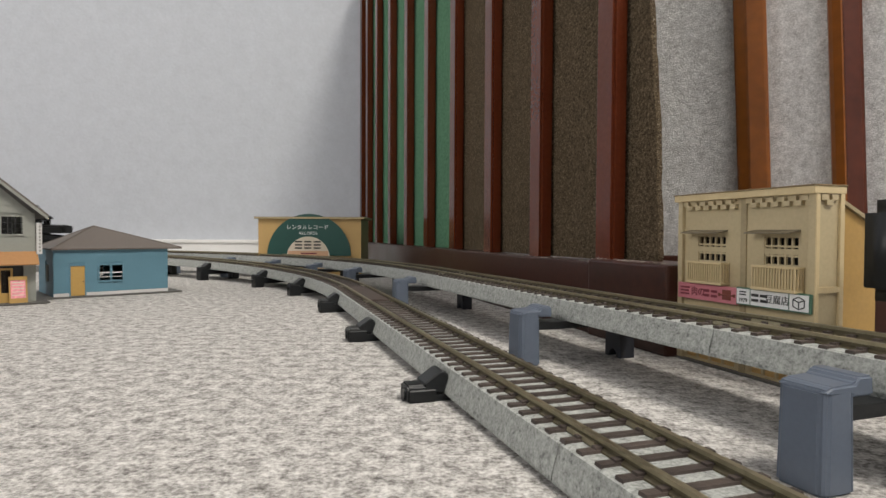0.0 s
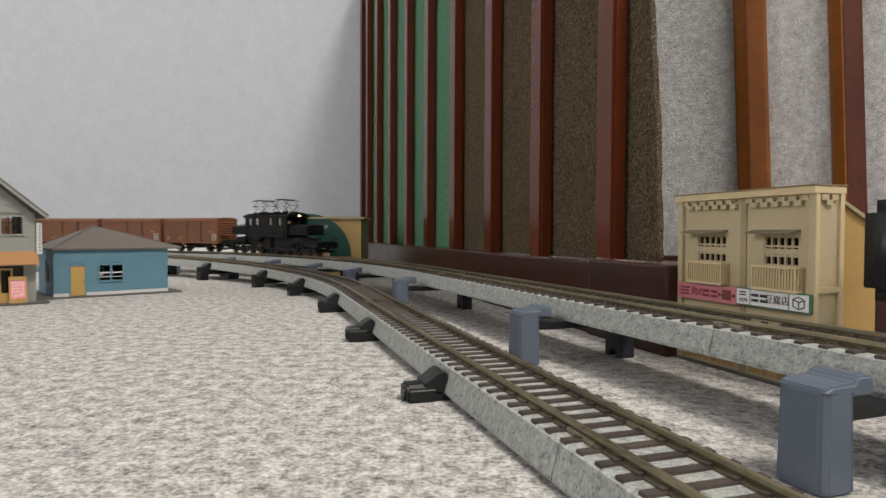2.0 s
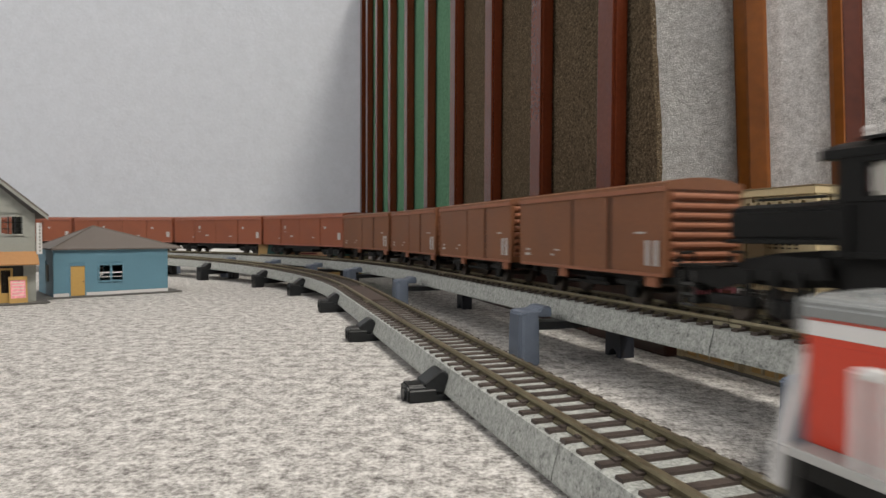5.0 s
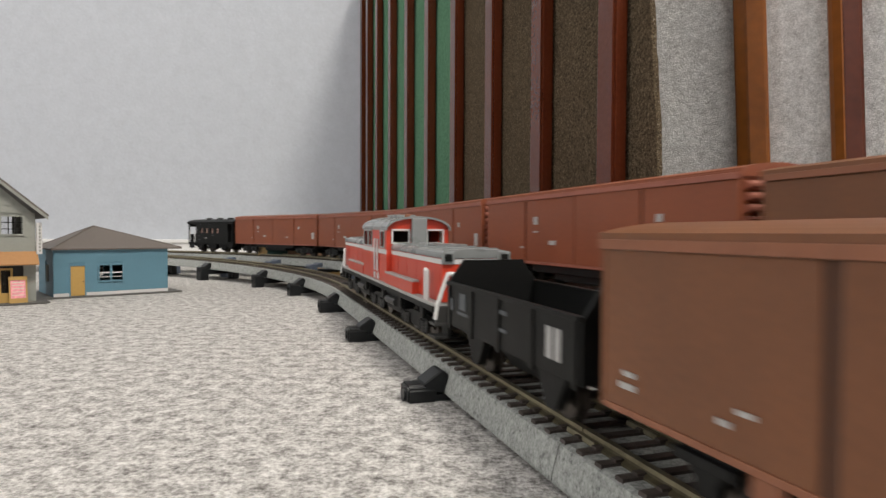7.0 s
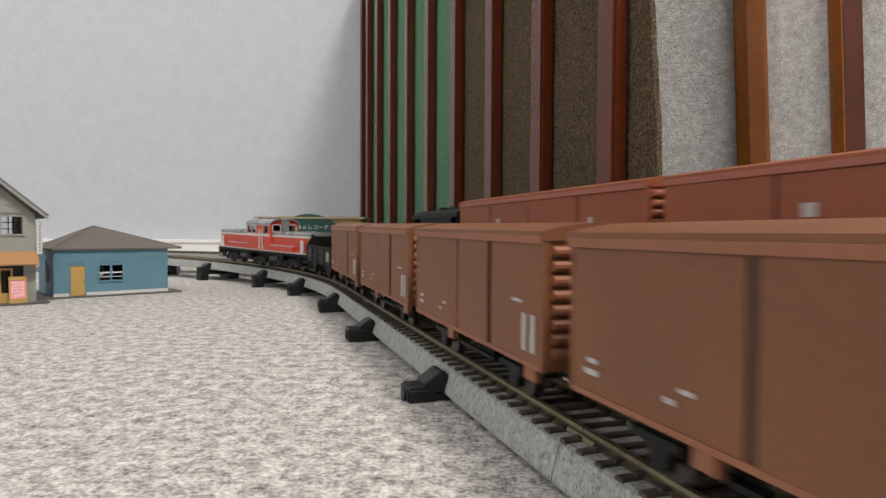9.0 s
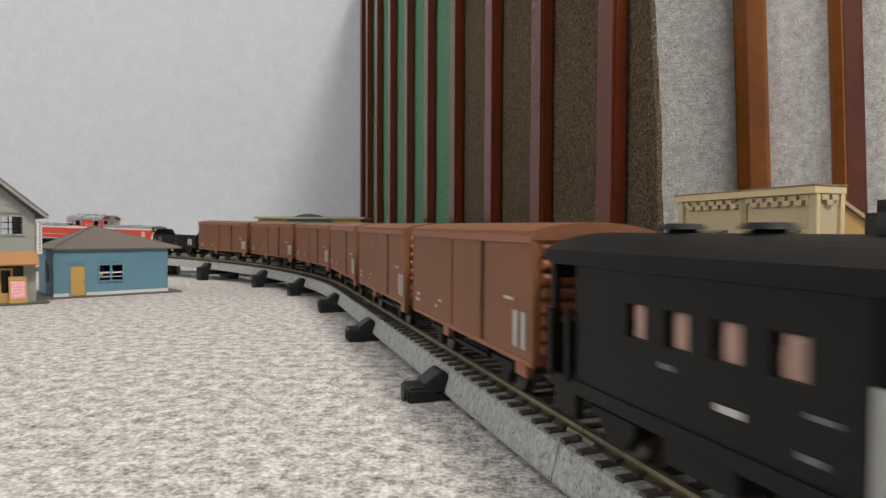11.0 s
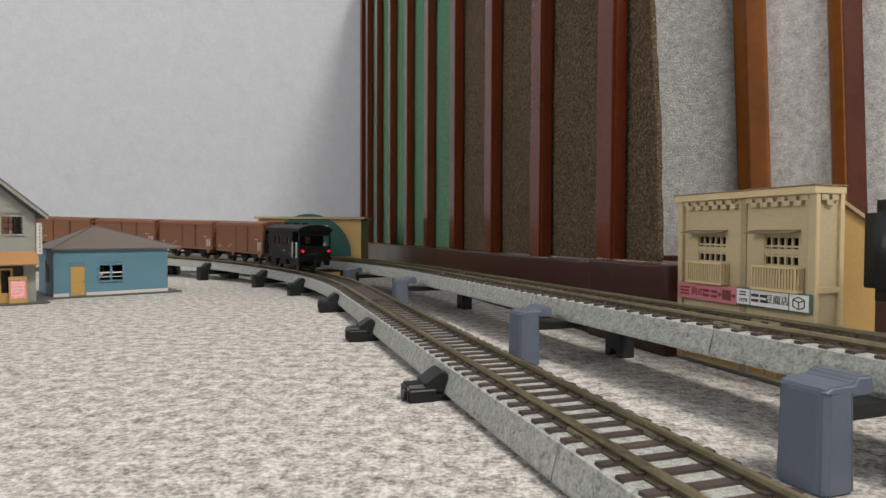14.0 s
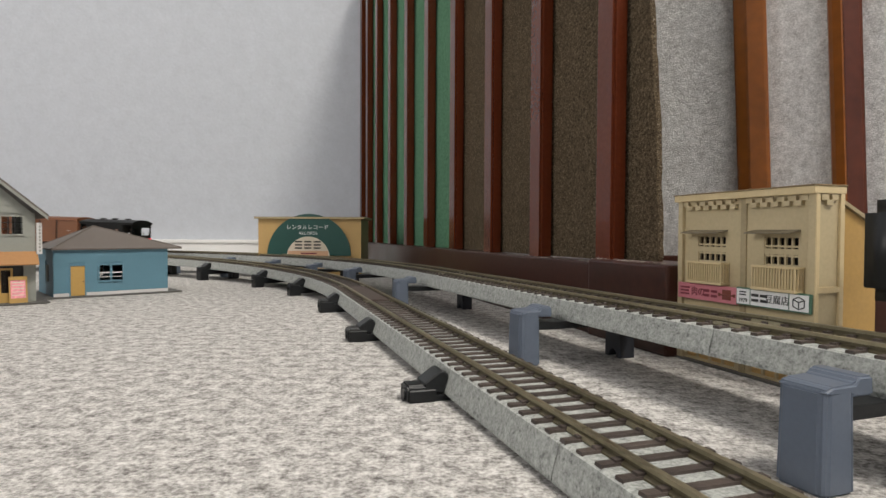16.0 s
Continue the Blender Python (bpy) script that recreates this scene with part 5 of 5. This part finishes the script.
# black brake van, rear platform towards -x
def brake_van(label):
    t = thing("brake_van", 0, 0, 0, 0, label, "brake van", "black brake vans")
    h = 25.0
    part("floor", B(-h, h, -8.8, 8.8, 6.4, 7.4, bevel=0.1), LOCO_BLACK, t)
    holes_w = [(-11.5 + 5.9 * i, -8.4 + 5.9 * i, 14.2, 17.6) for i in range(4)]
    for sy in (-1, 1):
        y0, y1 = sorted((sy * 8.3, sy * 8.9))
        part("side_wall", wall_with_holes(-16.0, h - 6, 7.4, 21.6, y0, y1, holes_w), LOCO_BLACK, t)
        for a, b, c, d in holes_w:
            ob = part("pane", B(a, b, *sorted((sy * 8.45, sy * 8.6)), c, d), GLASS, t)
            ob.visible_shadow = False
            part("blind", B(a + 0.5, b - 0.5, *sorted((sy * 7.9, sy * 8.1)), c, d), WARM_PLATE, t, "warm plate added behind the window for its pinkish look")
        part("eaves", B(-h, h, *sorted((sy * 8.5, sy * 9.3)), 20.8, 22.0, bevel=0.1), LOCO_BLACK, t)
        part("sill", B(-h, h, *sorted((sy * 8.5, sy * 9.2)), 6.0, 7.6, bevel=0.1), LOCO_BLACK, t)
        for x0, x1, z0, z1 in ((-6, -3.2, 10.2, 10.8), (-13, -11, 9.0, 9.5), (-14, -11.6, 12.0, 12.4), (2, 4, 12.2, 12.7)):
            part("white_mark", B(x0, x1, *sorted((sy * 8.9, sy * 9.02)), z0, z1), MARK if x0 == -6 else DIM_MARK, t)
        for sx in (-1, 1):
            for x in (17.2, 22.6) if sx < 0 else (20.0, 24.0):
                part("handrail", B(sx * x - 0.4, sx * x + 0.4, *sorted((sy * 8.95, sy * 9.6)), 7.2, 15.4, bevel=0.1), HAND_GREY if sx < 0 else LOCO_BLACK, t, "light grey upright handrail")
            part("corner_post", B(*sorted((sx * (h - 0.9), sx * h)), *sorted((sy * 8.0, sy * 8.9)), 7.4, 21.6, bevel=0.1), LOCO_BLACK, t)
    for sx, xw in ((-1, -16.0), (1, h - 6)):
        bm = bmesh.new()
        xa, xb = sorted((xw, xw - sx * 0.6))
        for q in ((-8.3, -1.8, 7.4, 21.6), (1.8, 8.3, 7.4, 21.6), (-1.8, 1.8, 7.4, 14.2), (-1.8, 1.8, 18.2, 21.6)):
            box(bm, xa, xb, *q)
        part("end_wall", bm, LOCO_BLACK, t)
        ob = part("pane", B(xa + 0.2, xb - 0.2, -1.8, 1.8, 14.2, 18.2), GLASS, t)
        ob.visible_shadow = False
        # warm light of the end window, put into a plate's colour
        part("end_blind", B(*sorted((xw - sx * 1.2, xw - sx * 1.5)), -1.6, 1.6, 14.2, 18.2), WARM_PLATE, t, "warm plate added to paint the light in the end window")
        part("platform_panel", B(*sorted((sx * (h - 0.5), sx * h)), -8.7, 8.7, 5.6, 13.4, bevel=0.1), LOCO_BLACK, t)
        part("platform_header", B(*sorted((sx * (h - 0.5), sx * h)), -8.7, 8.7, 18.9, 22.0, bevel=0.1), LOCO_BLACK, t)
        bm = bmesh.new()
        rod(bm, (sx * (h + 0.3), 4.0, 9.0), (sx * (h + 0.3), -1.5, 9.9), 0.16, 6)
        part("grab_bar", bm, WHEEL, t)
        coupler(t, sx * (h - 1.0), sx)
        wheelset(t, sx * 13.0)
        for sy in (-1, 1):
            bm = bmesh.new()
            prism(bm, [(-5, 6.2), (-1.5, 1.5), (1.5, 1.5), (5, 6.2)], "y", *sorted((sy * 5.9, sy * 7.4)))
            box(bm, -4, 4, *sorted((sy * 7.2, sy * 8.0)), 4.2, 5.2, bevel=0.15)
            part("axle_guard", bm, FRAME_BLACK, t, at=mpose(sx * 13.0, 0, 0))
            part("foot_step", B(*sorted((sx * (h - 6), sx * (h - 1))), *sorted((sy * 7.6, sy * 8.8)), 3.0, 6.2, bevel=0.1), FRAME_BLACK, t)
    for sy in (-1, 1):
        bm = bmesh.new()
        rod(bm, (-h - 1.0, sy * 7.2, 10.9), (-h + 0.2, sy * 7.2, 10.9), 0.75, 14)
        lamp = part("tail_lamp", bm, LOCO_BLACK, t, "small red tail lamp")
        bm = bmesh.new()
        rod(bm, (-h - 1.25, sy * 7.2, 10.9), (-h - 0.98, sy * 7.2, 10.9), 0.6, 14)
        part("lens", bm, TAIL, lamp, "glowing red lens")
    part("inner_bulkhead", B(1.0, 1.5, -8.2, 8.2, 7.4, 14.0), INTERIOR, t)
    part("bench", B(-9, 9, -7.8, -4.5, 7.4, 11, bevel=0.2), INTERIOR, t)
    rf = part("roof", arched_roof(52.0, 9.4, 21.6, 3.0, 0.35), LOCO_BLACK, t, "arched black roof")
    for x in (-12, 0.5, 12):
        bm = bmesh.new()
        rod(bm, (x, 0, 24.2), (x, 0, 25.0), 2.0, 16, 1.6)
        rod(bm, (x, 0, 25.0), (x, 0, 25.6), 2.6, 16, 2.0)
        part("roof_vent", bm, LOCO_BLACK, rf)
    part("underframe", B(-h + 1, h - 1, -3.4, 3.4, 4.4, 6.4, bevel=0.2), FRAME_BLACK, t)
    part("battery_box", B(-4, 5, -7.6, 7.6, 2.8, 6.2, bevel=0.3), FRAME_BLACK, t)
    return t


van = brake_van("black brake van with open end platform and red tail lamps")
send(van, LOWER, LOW_RUN, -29.5, 13.0)


class _Turned:
    """The upper line seen from its other end, for vehicles that face the other way."""

    def __init__(self, line):
        self.line = line

    def at(self, s, off=0.0):
        x, y, h = self.line.at(-s, -off)
        return x, y, h + math.pi

    def z(self, s):
        return self.line.z(-s)


UPPER_BACK = _Turned(UPPER)
UP_BACK_RUN = [(t, -s) for t, s in UP_RUN]
send(copy_thing(van, Matrix()), UPPER_BACK, UP_BACK_RUN, -699.5, 13.0)


# black electric locomotive, front towards -x
def electric():
    t = thing("electric_locomotive", 0, 0, 0, 0, "black electric locomotive with two raised pantographs and lit headlamp", "locomotive")
    part("deck", B(-25.5, 25.5, -8.5, 8.5, 10.4, 11.2, bevel=0.15), LOCO_BLACK, t)
    holes_w = [(-18.6, -14.8, 18.0, 22.2), (-7.8, -4.0, 18.0, 22.2), (7.9, 11.7, 18.0, 22.2), (16.4, 20.2, 18.0, 22.2)]
    body = part("body", B(-24.2, 24.2, -7.9, 7.9, 11.2, 17.6, bevel=0.15), LOCO_BLACK, t)
    for sy in (-1, 1):
        y0, y1 = sorted((sy * 7.7, sy * 8.4))
        part("side_wall", wall_with_holes(-24.5, 24.5, 17.4, 23.6, y0, y1, holes_w), LOCO_BLACK, body)
        for a, b, c, d in holes_w:
            ob = part("pane", B(a, b, *sorted((sy * 7.8, sy * 7.95)), c, d), GLASS, body)
            ob.visible_shadow = False
            part("blind", B(a + 0.6, b - 0.6, *sorted((sy * 7.3, sy * 7.5)), c, d), PALE_PLATE, body, "pale plate added behind the window to whiten the pane")
        for x0, x1 in ((-12.5, -2.0), (3.5, 14.5)):
            gr = part("louvre", B(x0, x1, *sorted((sy * 7.9, sy * 8.15)), 11.0, 16.6, bevel=0.08), LOCO_BLACK, body)
            for i in range(6):
                part("slat", B(x0 + 0.3, x1 - 0.3, *sorted((sy * 8.1, sy * 8.35)), 11.4 + i * 0.85, 11.75 + i * 0.85), LOCO_BLACK, gr)
        part("lower_side", B(-24.5, 24.5, *sorted((sy * 7.85, sy * 8.1)), 11.2, 17.4), LOCO_BLACK, body)
        part("air_tank", B(6, 16, *sorted((sy * 6.4, sy * 8.4)), 8.2, 10.3, bevel=0.7), LOCO_BLACK, t)
        for x in (-21.8, 22.4):
            part("handrail", B(x - 0.2, x + 0.2, *sorted((sy * 8.4, sy * 8.9)), 10.2, 17.0), LOCO_BLACK, body)
    for sx in (-1, 1):
        x = sx * 24.5
        bm = bmesh.new()
        xa, xb = sorted((x, x - sx * 0.6))
        for q in ((-7.8, -6.9, 17.4, 23.8), (-2.9, -2.1, 17.4, 23.8), (2.1, 2.9, 17.4, 23.8), (6.9, 7.8, 17.4, 23.8), (-7.8, 7.8, 17.4, 19.0), (-7.8, 7.8, 22.2, 24.2)):
            box(bm, xa, xb, *q)
        part("cab_front", bm, LOCO_BLACK, body)
        for y0, y1 in ((-6.9, -2.9), (-2.1, 2.1), (2.9, 6.9)):
            ob = part("pane", B(xa + 0.2, xb - 0.2, y0, y1, 19.0, 22.2), GLASS, body)
            ob.visible_shadow = False
        bm = bmesh.new()
        hp = [(-6.7, 12.6), (-6.7, 17.0), (-5.4, 17.7), (0, 18.1), (5.4, 17.7), (6.7, 17.0), (6.7, 12.6)]
        prism(bm, hp, "x", *sorted((x + sx * 0.02, x + sx * 20.5)))
        bmesh.ops.bevel(bm, geom=bm.edges[:], offset=0.5, segments=2, affect="EDGES")
        nose = part("nose", bm, LOCO_BLACK, t, "low black nose hood")
        part("nose_lip", B(*sorted((x + sx * 0.1, x + sx * 21.0)), -7.1, 7.1, 12.0, 12.7, bevel=0.15), LOCO_BLACK, nose)
        part("nose_grille", B(*sorted((x + sx * 20.4, x + sx * 20.8)), -5.6, 5.6, 13.2, 16.6, bevel=0.1), FRAME_BLACK, nose)
        bm = bmesh.new()
        prism(bm, [(sx * 25.6, 11.0), (sx * 25.6, 6.4), (sx * 36, 5.6), (sx * 55.4, 6.4), (sx * 55.4, 8.0), (sx * 48, 8.2), (sx * 44, 9.6), (sx * 38, 10.6), (sx * 30, 11.2)], "y", -3.6, 3.6)
        part("truck_frame", bm, FRAME_BLACK, t)
        part("end_platform", B(*sorted((sx * 46.0, sx * 56.0)), -8.0, 8.0, 8.0, 8.5, bevel=0.12), LOCO_BLACK, t)
        for sy in (-1, 1):
            bm = bmesh.new()
            prism(bm, [(sx * 26, 7.4), (sx * 27, 10.2), (sx * 36, 10.4), (sx * 42, 8.4), (sx * 55, 7.9), (sx * 55, 6.0), (sx * 46, 4.8), (sx * 40, 6.6)], "y", *sorted((sy * 6.4, sy * 7.2)))
            part("frame_plate", bm, FRAME_BLACK, t)
            bm = bmesh.new()
            for k in range(3):
                rod(bm, (sx * 51.5, sy * 8.2, 2.0 + 1.9 * k), (sx * 54.5, sy * 8.2, 2.0 + 1.9 * k), 0.28, 6)
            for xx in (51.5, 54.5):
                rod(bm, (sx * xx, sy * 8.2, 1.8), (sx * xx, sy * 8.2, 8.2), 0.24, 6)
            part("step_ladder", bm, SPRING_GREY, t)
            bm = bmesh.new()
            rod(bm, (sx * 57.0, sy * 6.4, 8.6), (sx * 58.0, sy * 6.4, 8.6), 0.6, 10)
            part("marker_lamp", bm, SPRING_GREY, t, "small grey marker lamp")
            bm = bmesh.new()
            rod(bm, (sx * 57.2, sy * 3.4, 6.6), (sx * 58.2, sy * 3.2, 4.6), 0.3, 6)
            rod(bm, (sx * 58.2, sy * 3.2, 4.6), (sx * 57.8, sy * 3.0, 3.2), 0.3, 6)
            part("brake_hose", bm, FRAME_BLACK, t)
            for xx in (30.0, 34.5, 39.5):
                part("brake_rigging", B(*sorted((sx * xx, sx * (xx + 1.4))), *sorted((sy * 7.0, sy * 7.8)), 2.6, 8.2, bevel=0.2), FRAME_BLACK, t)
        bm = bmesh.new()
        for y in (-6.6, 6.6):
            rod(bm, (x + sx * 2, y, 18.4), (x + sx * 15, y, 18.4), 0.2, 6)
        part("nose_rail", bm, LOCO_BLACK, nose)
        bm = bmesh.new()
        for y in (-8.0, -4.5, 4.5, 8.0):
            rod(bm, (sx * 55.4, y, 8.4), (sx * 55.4, y, 10.4), 0.25, 6)
        for y0, y1 in ((-8.0, -4.5), (4.5, 8.0)):
            rod(bm, (sx * 55.4, y0, 10.3), (sx * 55.4, y1, 10.3), 0.25, 6)
        part("deck_rail", bm, LOCO_BLACK, t)
        part("buffer_beam", B(*sorted((sx * 55.6, sx * 57.0)), -8.2, 8.2, 4.8, 7.9, bevel=0.2), LOCO_BLACK, t)
        part("front_step", B(*sorted((sx * 51, sx * 54.5)), -7.6, 7.6, 2.0, 3.2, bevel=0.3), LOCO_BLACK, t)
        bm = bmesh.new()
        rod(bm, (x - sx * 0.5, 0, 23.6), (x + sx * 2.6, 0, 23.6), 1.15, 20)
        hl = part("headlight", bm, LOCO_BLACK, t, "round headlight on the cab roof edge")
        bm = bmesh.new()
        rod(bm, (x + sx * 2.5, 0, 23.6), (x + sx * 2.8, 0, 23.6), 0.68, 20)
        part("lens", bm, HEADLAMP if sx < 0 else CERAMIC, hl, "glowing warm lens" if sx < 0 else "")
        coupler(t, sx * 54.6, sx)
        truck(t, sx * 21, 24.0, 3)
        wheelset(t, sx * 44, 2.4)
        for sy in (-1, 1):
            part("pilot_frame", B(*sorted((sx * 39, sx * 49)), *sorted((sy * 5.8, sy * 7.4)), 2.6, 4.6, bevel=0.5), FRAME_BLACK, t)
    part("cab_glow", B(-21.5, -21.0, 3.0, 6.4, 18.6, 20.4), CABLIGHT, body, "dim warm cab light")
    part("underframe", B(-25.4, 25.4, -5, 5, 5.2, 10.4), FRAME_BLACK, t)
    part("equipment_box", B(-4, 4, -6.6, 6.6, 3.0, 10.2, bevel=0.4), FRAME_BLACK, t)
    rf = part("roof", arched_roof(53.5, 8.6, 23.2, 2.5, 0.35), LOCO_BLACK, t, "shallow black roof with walkways")
    for sy in (-1, 1):
        part("walkway", B(-22, 22, *sorted((sy * 5.4, sy * 7.4)), 25.0, 25.4), LOCO_BLACK, rf)
    for x, y in ((-22.5, 4.5), (-22.5, -4.5), (-14, 4.8), (-8, -4.8), (-3.0, 5), (-0.8, 5), (22.5, 4.5), (22.5, -4.5), (14, 4.8), (14, -4.8)):
        bm = bmesh.new()
        rod(bm, (x, y, 25.0), (x, y, 26.4), 0.4, 8)
        ball(bm, (x, y, 26.6), 0.58, 10)
        part("insulator", bm, CERAMIC, rf, "white ceramic insulator", smooth=True)
    part("resistor_hatch", B(-2.5, 3, -4, 4, 25.0, 26.0, bevel=0.3), LOCO_BLACK, rf)
    for px in (-12.8, 12.8):
        bm = bmesh.new()
        for y in (-4.2, 4.2):
            rod(bm, (px - 7, y, 26.0), (px + 7, y, 26.0), 0.32, 6)
        for x in (-7, 7):
            rod(bm, (px + x, -4.5, 26.0), (px + x, 4.5, 26.0), 0.32, 6)
        pan = part("pantograph", bm, LOCO_BLACK, t, "black raised diamond pantograph")
        for sy in (-1, 1):
            bm = bmesh.new()
            y = sy * 3.6
            for sx in (-1, 1):
                rod(bm, (px + sx * 2.5, y, 26.2), (px + sx * 8.0, y * 1.05, 30.0), 0.22, 5)
                rod(bm, (px + sx * 8.0, y * 1.05, 30.0), (px + sx * 2.0, y * 1.1, 33.4), 0.18, 5)
            part("arm", bm, LOCO_BLACK, pan)
        bm = bmesh.new()
        for sx in (-1, 1):
            rod(bm, (px + sx * 8.0, -3.8, 30.0), (px + sx * 8.0, 3.8, 30.0), 0.18, 5)
            rod(bm, (px + sx * 2.5, -3.6, 26.2), (px + sx * 8.0, 3.8, 30.0), 0.14, 5)
            rod(bm, (px + sx * 8, 3.8, 30.0), (px + sx * 2.0, -4.0, 33.4), 0.14, 5)
            rod(bm, (px + sx * 2.0, -6.6, 33.5), (px + sx * 2.0, 6.6, 33.5), 0.3, 6)
            rod(bm, (px + sx * 2.0, 6.6, 33.5), (px + sx * 2.0, 8.4, 32.4), 0.25, 6)
            rod(bm, (px + sx * 2.0, -6.6, 33.5), (px + sx * 2.0, -8.4, 32.4), 0.25, 6)
        part("collector", bm, LOCO_BLACK, pan)
    for o in t.children_recursive:
        if o.name.split(".")[0] not in ("bogie", "wheelset", "side_frame", "spring", "coupler", "pilot_frame", "step_ladder"):
            for w in o.data.vertices:
                w.co.z *= 1.105
    return t


send(electric(), UPPER, UP_RUN, -51.6, 22.0)



def motions():
    for ob, line, run, at, half in RUNNING:
        rows, i = [], 0
        while i <= 64:
            t = i * 0.25
            rows.append((t, on_line(line, along(run, t) + at, half)))
            i += 1
        walk(ob, rows)


motions()
